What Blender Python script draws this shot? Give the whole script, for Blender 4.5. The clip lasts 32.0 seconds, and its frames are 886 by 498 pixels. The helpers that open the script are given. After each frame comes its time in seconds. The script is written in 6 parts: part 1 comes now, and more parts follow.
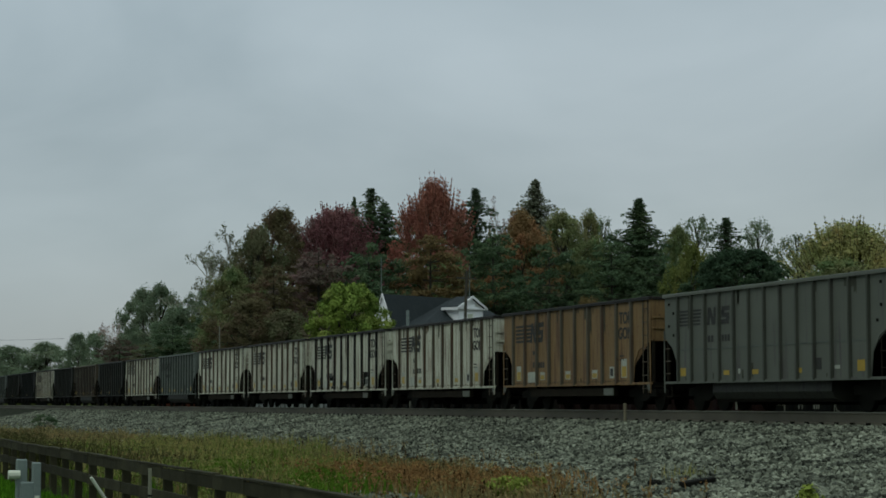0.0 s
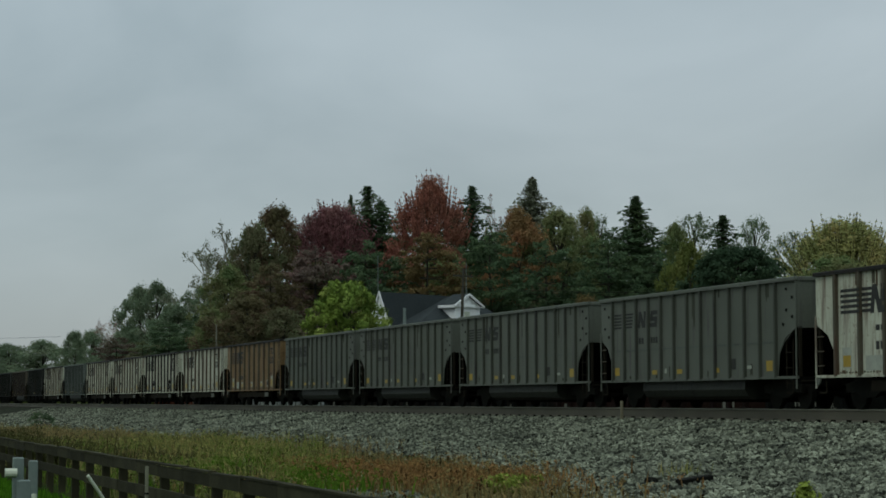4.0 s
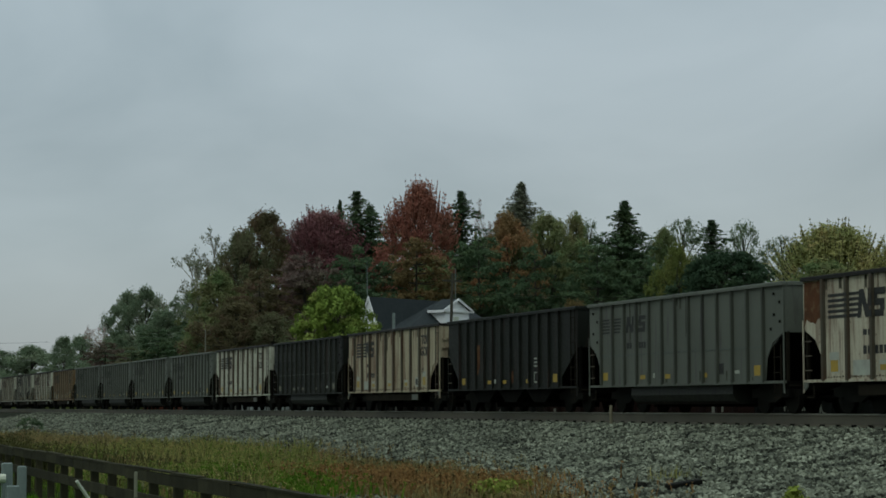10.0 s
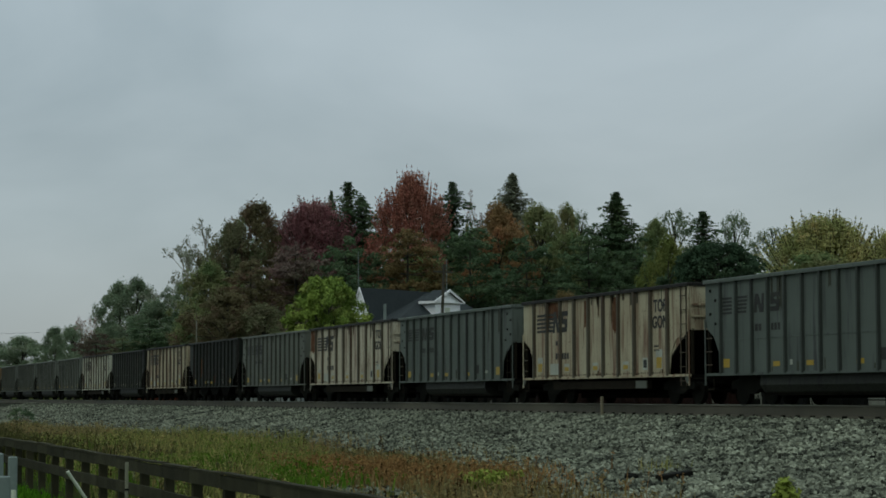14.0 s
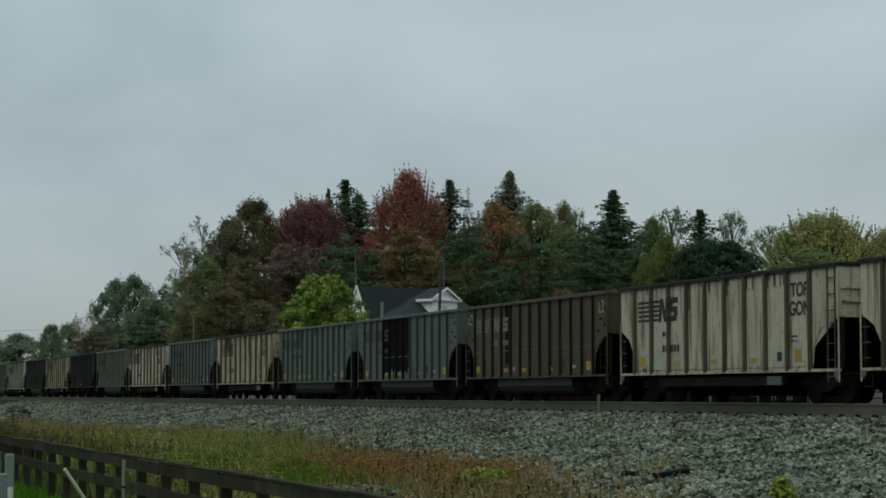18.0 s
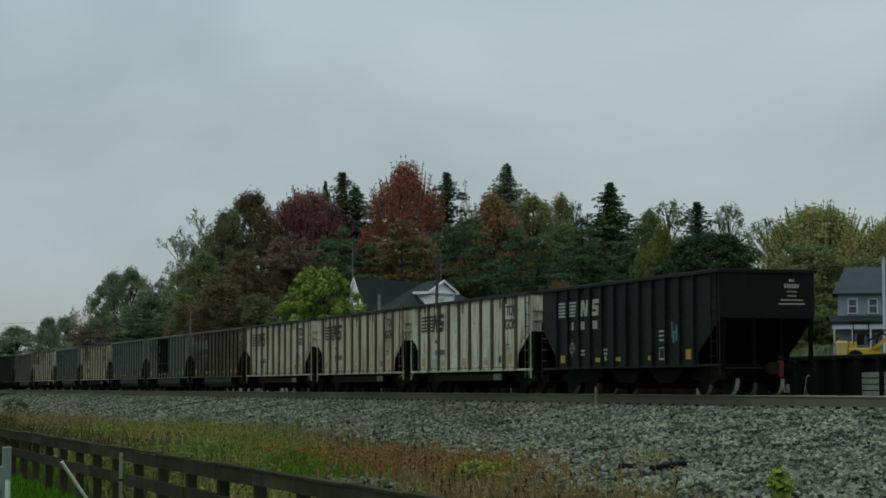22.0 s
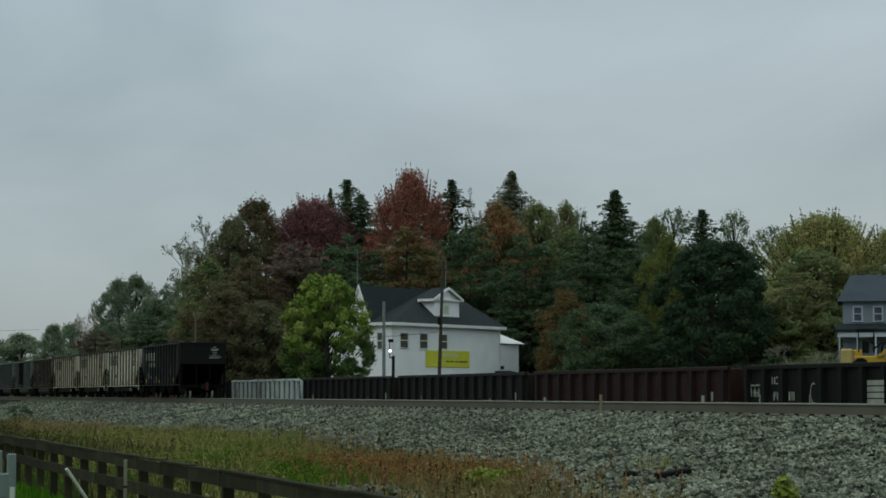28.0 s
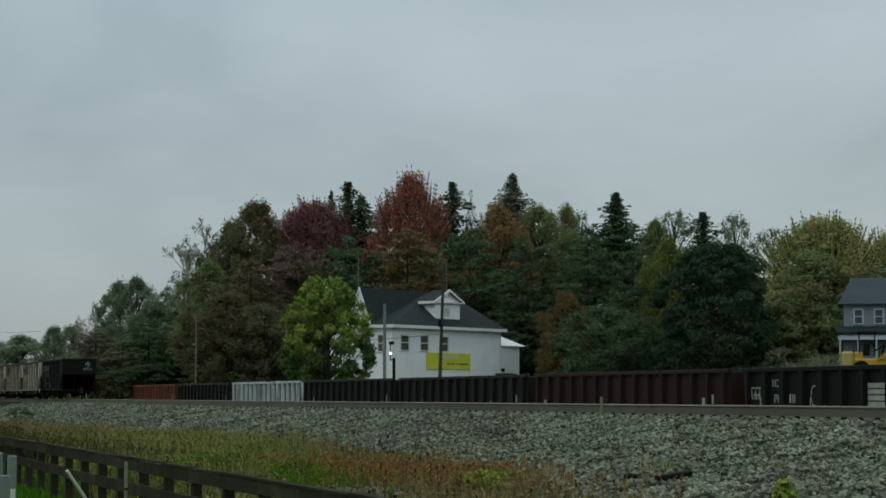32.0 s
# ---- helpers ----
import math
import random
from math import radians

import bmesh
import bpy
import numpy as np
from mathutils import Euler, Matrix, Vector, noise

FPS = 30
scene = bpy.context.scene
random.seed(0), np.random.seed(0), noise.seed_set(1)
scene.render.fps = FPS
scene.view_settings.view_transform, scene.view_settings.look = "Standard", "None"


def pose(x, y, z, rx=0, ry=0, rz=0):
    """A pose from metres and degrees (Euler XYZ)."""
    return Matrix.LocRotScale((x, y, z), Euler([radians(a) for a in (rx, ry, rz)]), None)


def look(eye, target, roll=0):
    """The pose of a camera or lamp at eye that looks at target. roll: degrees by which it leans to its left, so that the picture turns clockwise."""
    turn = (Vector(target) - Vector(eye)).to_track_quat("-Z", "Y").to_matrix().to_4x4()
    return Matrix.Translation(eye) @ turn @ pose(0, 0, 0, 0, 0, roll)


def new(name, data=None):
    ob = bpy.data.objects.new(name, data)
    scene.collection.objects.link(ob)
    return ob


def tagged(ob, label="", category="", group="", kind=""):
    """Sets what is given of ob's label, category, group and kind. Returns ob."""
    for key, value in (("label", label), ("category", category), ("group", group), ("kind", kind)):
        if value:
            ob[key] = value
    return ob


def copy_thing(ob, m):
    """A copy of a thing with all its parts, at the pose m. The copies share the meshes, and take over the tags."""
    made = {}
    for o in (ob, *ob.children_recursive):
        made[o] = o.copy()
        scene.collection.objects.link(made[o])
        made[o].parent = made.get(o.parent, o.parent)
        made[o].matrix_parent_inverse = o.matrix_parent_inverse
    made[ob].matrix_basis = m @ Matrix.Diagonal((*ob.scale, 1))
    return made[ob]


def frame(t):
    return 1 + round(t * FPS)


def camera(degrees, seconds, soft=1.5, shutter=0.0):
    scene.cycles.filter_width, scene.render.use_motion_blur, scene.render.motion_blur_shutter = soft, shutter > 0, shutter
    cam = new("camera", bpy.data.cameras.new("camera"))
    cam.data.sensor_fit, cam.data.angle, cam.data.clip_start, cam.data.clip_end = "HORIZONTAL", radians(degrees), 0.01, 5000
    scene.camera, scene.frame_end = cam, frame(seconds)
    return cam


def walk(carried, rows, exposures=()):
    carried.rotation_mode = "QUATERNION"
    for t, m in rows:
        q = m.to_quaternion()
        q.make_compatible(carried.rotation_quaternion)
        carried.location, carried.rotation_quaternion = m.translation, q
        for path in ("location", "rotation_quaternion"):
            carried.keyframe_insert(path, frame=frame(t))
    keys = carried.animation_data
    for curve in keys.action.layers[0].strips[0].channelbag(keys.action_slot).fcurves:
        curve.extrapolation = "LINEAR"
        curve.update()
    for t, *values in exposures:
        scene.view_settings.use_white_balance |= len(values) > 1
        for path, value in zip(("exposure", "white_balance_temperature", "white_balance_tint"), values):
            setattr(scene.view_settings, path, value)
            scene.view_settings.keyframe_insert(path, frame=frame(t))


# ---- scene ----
# The world: y runs along the main track away from the camera, x across it; the rail heads lie at z = RAIL_TOP.
RAIL = 0.1  # level on which the cars are drawn
RAIL_TOP = RAIL - 0.085
EYE = Vector((0.0, 0.0, 0.3))
cam = camera(24.25, 32.0, soft=1.7)
LOOKS = (
    (0, 17.84, 4.255, -0.08), (0.5, 17.833, 4.253, -0.13), (1, 17.839, 4.181, -0.11), (1.5, 17.842, 4.162, -0.12),
    (2, 17.863, 4.246, -0.11), (2.5, 17.843, 4.246, -0.09), (3, 17.892, 4.195, -0.1), (3.5, 17.911, 4.198, -0.11),
    (5.5, 18.004, 4.164, -0.19), (6, 18.007, 4.172, -0.12), (6.5, 18.032, 4.239, -0.16), (7, 18.032, 4.332, -0.16),
    (7.5, 18.037, 4.318, -0.14), (8, 18.055, 4.32, -0.13), (8.5, 18.103, 4.33, -0.17), (9, 18.161, 4.315, -0.17),
    (9.5, 18.216, 4.329, -0.17), (10, 18.234, 4.329, -0.19), (10.5, 18.262, 4.2, -0.17), (11, 18.309, 4.083, -0.27),
    (11.5, 18.332, 4.016, -0.22), (12, 18.394, 3.978, -0.2), (12.5, 18.453, 4.019, -0.17), (13, 18.461, 4.056, -0.13),
    (13.5, 18.456, 4.088, -0.08), (14, 18.476, 4.078, -0.14), (14.5, 18.485, 4.1, -0.14), (16.5, 18.507, 4.004, -0.12),
    (17, 18.529, 4.001, -0.12), (17.5, 18.55, 4.016, -0.07), (18, 18.555, 4.018, -0.08), (18.5, 18.574, 4.013, -0.08),
    (19, 18.589, 4.03, -0.11), (19.5, 18.592, 4.021, -0.08), (20, 18.613, 3.982, -0.11), (20.5, 18.639, 3.956, -0.12),
    (21, 18.623, 3.891, -0.12), (21.5, 18.605, 3.882, -0.12), (22, 18.637, 3.812, -0.12), (22.5, 18.629, 3.788, -0.15),
    (23, 18.658, 3.786, -0.12), (23.5, 18.638, 3.815, -0.09), (24, 18.646, 3.778, -0.07), (24.5, 18.627, 3.813, -0.14),
    (25, 18.604, 3.848, -0.1), (25.5, 18.53, 3.851, -0.08), (27.5, 18.499, 4.063, -0.05), (28, 18.501, 4.016, -0.05),
    (28.5, 18.529, 3.992, -0.05), (29, 18.524, 4.03, -0), (29.5, 18.5, 4.032, -0), (30, 18.5, 4.03, 0),
    (30.5, 18.499, 4.052, 0.02), (31, 18.476, 4.08, 0.02), (31.5, 18.482, 4.08, 0.03), (32, 18.48, 4.08, -0),
)


def gaze(yaw, pitch):
    """A far target at a heading clockwise of the track and a rise, in degrees."""
    a, b = radians(yaw), radians(pitch)
    return EYE + 100 * Vector((math.sin(a) * math.cos(b), math.cos(a) * math.cos(b), math.sin(b)))


walk(cam, [(t, look(EYE, gaze(yaw, pitch), roll)) for t, yaw, pitch, roll in LOOKS],
     [(0, 0.02), (14, 0.02), (17, 0.12), (25, 0.12), (28, 0.07), (32, 0.07)])

# ---- sky and light ----
world = bpy.data.worlds.new("overcast")
scene.world = world
world.use_nodes = True
wt = world.node_tree
for n in list(wt.nodes):
    wt.nodes.remove(n)


def wnode(kind, **props):
    n = wt.nodes.new(kind)
    for k, v in props.items():
        n.inputs[k].default_value = v
    return n


sky = wt.nodes.new("ShaderNodeTexSky")
sky.sky_type = "NISHITA"
sky.sun_disc = False
sky.sun_elevation = radians(38)
sky.sun_rotation = radians(60)
sky_bg = wt.nodes.new("ShaderNodeBackground")
sky_bg.inputs["Strength"].default_value = 0.012
coord = wt.nodes.new("ShaderNodeTexCoord")
mapping = wt.nodes.new("ShaderNodeMapping")
mapping.inputs["Scale"].default_value = (3.0, 3.0, 7.0)
mapping.inputs["Rotation"].default_value = (0.35, 0.3, 0.2)
clouds = wnode("ShaderNodeTexNoise", Scale=1.3, Detail=5.0, Roughness=0.48, Distortion=0.5)
ramp = wt.nodes.new("ShaderNodeValToRGB")
ramp.color_ramp.elements[0].position, ramp.color_ramp.elements[0].color = 0.34, (0.279, 0.344, 0.368, 1)
ramp.color_ramp.elements[1].position, ramp.color_ramp.elements[1].color = 0.68, (0.396, 0.466, 0.494, 1)
cloud_bg = wt.nodes.new("ShaderNodeBackground")
rise = wt.nodes.new("ShaderNodeSeparateXYZ")
zenith = wt.nodes.new("ShaderNodeMapRange")  # an overcast sky is brightest overhead
for k, v in (("From Min", 0.12), ("From Max", 1.0), ("To Min", 0.85), ("To Max", 2.5)):
    zenith.inputs[k].default_value = v
wt.links.new(coord.outputs["Generated"], rise.inputs[0])
wt.links.new(rise.outputs["Z"], zenith.inputs["Value"])
haze = wt.nodes.new("ShaderNodeMapRange")  # and dullest low down
for k, v in (("From Min", 0.0), ("From Max", 0.085), ("To Min", 0.66), ("To Max", 1.0)):
    haze.inputs[k].default_value = v
wt.links.new(rise.outputs["Z"], haze.inputs["Value"])
level = wt.nodes.new("ShaderNodeMath")
level.operation = "MULTIPLY"
wt.links.new(zenith.outputs["Result"], level.inputs[0])
wt.links.new(haze.outputs["Result"], level.inputs[1])
side = wt.nodes.new("ShaderNodeMapRange")  # the veiled sun stands behind, to the west
for k, v in (("From Min", 0.05), ("From Max", 0.5), ("To Min", 1.07), ("To Max", 0.95)):
    side.inputs[k].default_value = v
wt.links.new(rise.outputs["X"], side.inputs["Value"])
brightness = wt.nodes.new("ShaderNodeMath")
brightness.operation = "MULTIPLY"
wt.links.new(level.outputs[0], brightness.inputs[0])
wt.links.new(side.outputs["Result"], brightness.inputs[1])
wt.links.new(brightness.outputs[0], cloud_bg.inputs["Strength"])
both = wt.nodes.new("ShaderNodeAddShader")
out = wt.nodes.new("ShaderNodeOutputWorld")
wt.links.new(coord.outputs["Generated"], mapping.inputs["Vector"])
wt.links.new(mapping.outputs["Vector"], clouds.inputs["Vector"])
wt.links.new(clouds.outputs["Fac"], ramp.inputs["Fac"])
wt.links.new(ramp.outputs["Color"], cloud_bg.inputs["Color"])
wt.links.new(sky.outputs["Color"], sky_bg.inputs["Color"])
wt.links.new(sky_bg.outputs["Background"], both.inputs[0])
wt.links.new(cloud_bg.outputs["Background"], both.inputs[1])
wt.links.new(both.outputs["Shader"], out.inputs["Surface"])

sun = new("sun", bpy.data.lights.new("sun", "SUN"))
sun.data.energy, sun.data.angle, sun.data.color = 0.35, radians(30), (1.0, 0.97, 0.92)
sun.matrix_world = look((0, 0, 60), (0.55 * 10, 0.35 * 10, 60 - 7.5))

# ---- materials ----
MATS = {}


def material(name, tones, rough=0.8, metal=0.0, fine=30.0, coarse=1.5, relief=0.3, spread=0.0, islands=0.0,
             streak=None, streak_amount=0.5, speck=None, coat="Object", see_through=0.0, gloss=0.25, cast=(0.95, 1.0, 0.8)):
    """A weathered surface: tones blend by coarse and fine noise; streak is a colour that runs down in stripes."""
    if name in MATS:
        return MATS[name]
    tones = [tuple(v * w for v, w in zip(c, cast)) for c in tones]
    m = bpy.data.materials.new(name)
    m.use_nodes = True
    t = m.node_tree
    b = t.nodes["Principled BSDF"]
    link = t.links.new
    b.inputs["Roughness"].default_value = rough
    b.inputs["Metallic"].default_value = metal
    b.inputs["Specular IOR Level"].default_value = gloss
    tc = t.nodes.new("ShaderNodeTexCoord")
    info = t.nodes.new("ShaderNodeObjectInfo")
    shift = t.nodes.new("ShaderNodeVectorMath")
    shift.operation = "MULTIPLY_ADD"
    link(info.outputs["Random"], shift.inputs[0])
    shift.inputs[1].default_value = (37.0, 19.0, 53.0)
    link(tc.outputs[coat], shift.inputs[2])

    def noise_at(scale, detail=3.0, squash=None):
        n = t.nodes.new("ShaderNodeTexNoise")
        n.inputs["Scale"].default_value, n.inputs["Detail"].default_value = scale, detail
        src = shift.outputs[0]
        if squash:
            mp = t.nodes.new("ShaderNodeMapping")
            mp.inputs["Scale"].default_value = squash
            link(src, mp.inputs["Vector"])
            src = mp.outputs["Vector"]
        link(src, n.inputs["Vector"])
        return n

    def mixed(fac, a, c, how="MIX"):
        x = t.nodes.new("ShaderNodeMix")
        x.data_type, x.blend_type = "RGBA", how
        for sock, v in ((x.inputs[0], fac), (x.inputs[6], a), (x.inputs[7], c)):
            if isinstance(v, (int, float)):
                sock.default_value = v
            elif isinstance(v, tuple):
                sock.default_value = (*v, 1)
            else:
                link(v, sock)
        return x.outputs[2]

    def clamp_map(src, lo, hi, to0=0.0, to1=1.0):
        r = t.nodes.new("ShaderNodeMapRange")
        link(src, r.inputs["Value"])
        for k, v in (("From Min", lo), ("From Max", hi), ("To Min", to0), ("To Max", to1)):
            r.inputs[k].default_value = v
        return r.outputs["Result"]

    big = noise_at(coarse, 4.0)
    small = noise_at(fine, 3.0)
    col = mixed(clamp_map(big.outputs["Fac"], 0.32, 0.68), tones[0], tones[1])
    if len(tones) > 2:
        other = noise_at(coarse * 2.7, 3.0)
        col = mixed(clamp_map(other.outputs["Fac"], 0.5, 0.66), col, tones[2])
    col = mixed(0.45, col, mixed(small.outputs["Fac"], (0.35, 0.35, 0.35), (1.0, 1.0, 1.0)), "MULTIPLY")
    col = mixed(0.25, col, (1.5, 1.5, 1.5), "MULTIPLY")
    if streak:
        run = noise_at(1.0, 5.0, (4.2, 4.2, 0.42))
        fac = clamp_map(run.outputs["Fac"], 0.66 - 0.3 * streak_amount, 0.78 - 0.2 * streak_amount, 0.0, 0.85)
        col = mixed(fac, col, streak)
        if streak_amount > 0.4:
            thin = noise_at(1.0, 4.0, (12.0, 12.0, 0.8))
            col = mixed(clamp_map(thin.outputs["Fac"], 0.56, 0.7, 0.0, 0.6), col, streak)
    if speck:
        sp = noise_at(fine * 0.6, 2.0)
        col = mixed(clamp_map(sp.outputs["Fac"], 0.63, 0.74, 0.0, 0.8), col, speck)
    if spread:
        col = mixed(1.0, col, mixed(info.outputs["Random"], (1 - spread,) * 3, (1 + spread,) * 3), "MULTIPLY")
    if islands:
        g = t.nodes.new("ShaderNodeNewGeometry")
        col = mixed(1.0, col, mixed(g.outputs["Random Per Island"], (1 - islands,) * 3, (1 + islands,) * 3), "MULTIPLY")
    link(col, b.inputs["Base Color"])
    link(clamp_map(small.outputs["Fac"], 0.3, 0.7, max(rough - 0.12, 0.05), min(rough + 0.1, 1.0)), b.inputs["Roughness"])
    if relief:
        bump = t.nodes.new("ShaderNodeBump")
        bump.inputs["Strength"].default_value, bump.inputs["Distance"].default_value = relief, 0.02
        link(small.outputs["Fac"], bump.inputs["Height"])
        link(bump.outputs["Normal"], b.inputs["Normal"])
    if see_through:
        soft = t.nodes.new("ShaderNodeBsdfTranslucent")
        link(col, soft.inputs["Color"])
        mx = t.nodes.new("ShaderNodeMixShader")
        mx.inputs[0].default_value = see_through
        link(b.outputs[0], mx.inputs[1])
        link(soft.outputs[0], mx.inputs[2])
        link(mx.outputs[0], t.nodes["Material Output"].inputs["Surface"])
    MATS[name] = m
    return m


def paint(name, a, b, rust=(0.12, 0.06, 0.03), amount=0.35, rough=0.6):
    return material("paint_" + name, (a, b), rough, 0.0, 14.0, 0.5, 0.15, 0.06, streak=rust, streak_amount=amount, speck=rust if amount > 0.4 else None, gloss=0.12)


def leafy(name, *tones, glow=0.42):
    # tones lifted, most of them bluer: haze over the trees put into their colour
    tones = [(1.14 * r, 1.18 * g, (1.2 if g > 0.8 * r else 1.3 if b > 0.7 * g else 1.05) * b) for r, g, b in tones]
    return material("leaf_" + name, tones, 0.7, 0.0, 3.0, 0.25, 0.0, 0.12, 0.12, see_through=glow, gloss=0.03)


GRIME = (0.035, 0.03, 0.026)
PAINTS = {
    "cream": paint("cream", (0.45, 0.40, 0.355), (0.37, 0.325, 0.285), (0.11, 0.065, 0.04), 0.55),
    "white": paint("white", (0.52, 0.51, 0.475), (0.40, 0.385, 0.36), (0.12, 0.08, 0.055), 0.52),
    "rusty": paint("rusty", (0.42, 0.37, 0.30), (0.33, 0.27, 0.21), (0.12, 0.06, 0.035), 0.6),
    "orange": paint("orange", (0.21, 0.13, 0.07), (0.17, 0.105, 0.055), (0.08, 0.04, 0.02), 0.5),
    "grey": paint("grey", (0.112, 0.116, 0.112), (0.092, 0.096, 0.092), (0.065, 0.06, 0.055), 0.3),
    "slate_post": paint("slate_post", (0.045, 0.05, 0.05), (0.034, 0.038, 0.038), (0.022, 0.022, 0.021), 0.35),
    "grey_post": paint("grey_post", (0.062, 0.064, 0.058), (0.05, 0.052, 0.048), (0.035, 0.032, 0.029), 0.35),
    "slate": paint("slate", (0.10, 0.113, 0.115), (0.08, 0.091, 0.092), (0.035, 0.036, 0.035), 0.35),
    "brown": paint("brown", (0.078, 0.06, 0.044), (0.058, 0.045, 0.034), (0.028, 0.022, 0.018), 0.35),
    "charcoal": paint("charcoal", (0.0125, 0.0138, 0.0118), (0.009, 0.01, 0.0086), (0.03, 0.021, 0.016), 0.3),
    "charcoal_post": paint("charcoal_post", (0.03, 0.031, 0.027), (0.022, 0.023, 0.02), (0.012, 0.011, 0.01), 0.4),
    "black": paint("black", (0.0072, 0.0082, 0.0082), (0.0055, 0.0064, 0.0064), (0.014, 0.014, 0.014), 0.1, 0.6),
    "yard": paint("yard", (0.0050, 0.0066, 0.0047), (0.004, 0.0052, 0.0038), (0.014, 0.012, 0.009), 0.25),
    "oxide": paint("oxide", (0.025, 0.0105, 0.0085), (0.019, 0.0085, 0.0075), (0.035, 0.018, 0.015), 0.4),
    "oxide_dark": paint("oxide_dark", (0.02, 0.0095, 0.0085), (0.015, 0.008, 0.0075), (0.02, 0.01, 0.01), 0.4),
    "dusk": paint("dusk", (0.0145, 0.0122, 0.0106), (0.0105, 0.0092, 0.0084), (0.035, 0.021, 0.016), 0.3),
    # post colour: dirt and rust, with the shade of the post's flank mixed in
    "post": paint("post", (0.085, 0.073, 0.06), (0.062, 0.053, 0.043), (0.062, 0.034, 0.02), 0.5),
    "belly": paint("belly", (0.03, 0.031, 0.028), (0.022, 0.023, 0.021), (0.015, 0.014, 0.013), 0.4),
    "silver": paint("silver", (0.52, 0.56, 0.64), (0.42, 0.46, 0.53), (0.10, 0.095, 0.09), 0.5),
    "coral": paint("coral", (0.19, 0.058, 0.036), (0.13, 0.042, 0.028), (0.05, 0.024, 0.018), 0.5),
}
# underframe colours near black: the shade beneath the cars is put into them
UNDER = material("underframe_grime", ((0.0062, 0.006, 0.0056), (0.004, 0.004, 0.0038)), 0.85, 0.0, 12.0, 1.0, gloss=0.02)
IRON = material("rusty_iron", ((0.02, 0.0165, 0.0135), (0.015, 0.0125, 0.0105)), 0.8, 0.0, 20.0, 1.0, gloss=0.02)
RAILS = material("rail_steel", ((0.115, 0.1, 0.083), (0.085, 0.074, 0.062)), 0.7, 0.0, 20.0, 0.6)
SHINY = material("polished_steel", ((0.8, 0.8, 0.8), (0.7, 0.7, 0.7)), 0.45, 0.35, 30.0, 2.0, 0.05)
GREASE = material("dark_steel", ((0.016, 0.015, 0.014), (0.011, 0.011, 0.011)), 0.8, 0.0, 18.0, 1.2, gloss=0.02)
INK = material("dark_marking", ((0.02, 0.02, 0.021), (0.03, 0.029, 0.028)), 0.7, 0.0, 25.0, 3.0)
CHALK = material("light_marking", ((0.36, 0.37, 0.36), (0.28, 0.28, 0.28)), 0.7, 0.0, 25.0, 3.0)
FADED = material("faded_marking", ((0.2, 0.19, 0.17), (0.13, 0.12, 0.105)), 0.8, 0.0, 25.0, 5.0)
YELLOW = material("reflector_yellow", ((0.36, 0.23, 0.03), (0.28, 0.18, 0.03)), 0.5, 0.0, 25.0, 3.0)
TEAL = material("spray_teal", ((0.05, 0.15, 0.16), (0.09, 0.2, 0.21)), 0.7, 0.0, 25.0, 6.0)
RED = material("device_red", ((0.09, 0.01, 0.01), (0.07, 0.009, 0.009)), 0.5, 0.0, 25.0, 3.0)
# the slope sheets' black holds the shade of the end recess
SLOPE_SHADE = material("slope_sheet_soot", ((0.0045, 0.0042, 0.004), (0.006, 0.0056, 0.0054)), 0.9, 0.0, 15.0, 1.0, gloss=0.02)
TIE = material("creosoted_tie", ((0.075, 0.06, 0.05), (0.05, 0.042, 0.036)), 0.9, 0.0, 25.0, 2.0, 0.5, 0.2)
STONE = material("ballast_stone", ((0.124, 0.127, 0.113), (0.19, 0.193, 0.17), (0.054, 0.056, 0.05)), 0.9, 0.0, 18.0, 0.35, 0.5, 0.0, 0.85, gloss=0.05)
FENCE = material("weathered_board", ((0.046, 0.041, 0.028), (0.026, 0.024, 0.017)), 0.95, 0.0, 30.0, 2.0, 0.5, 0.25, gloss=0.05)
BARK = material("bark", ((0.05, 0.042, 0.035), (0.034, 0.029, 0.025)), 0.95, 0.0, 12.0, 1.5, 0.6, 0.15)
PALE_BARK = material("pale_bark", ((0.26, 0.24, 0.22), (0.2, 0.185, 0.17)), 0.95, 0.0, 12.0, 1.5, 0.6, 0.15)
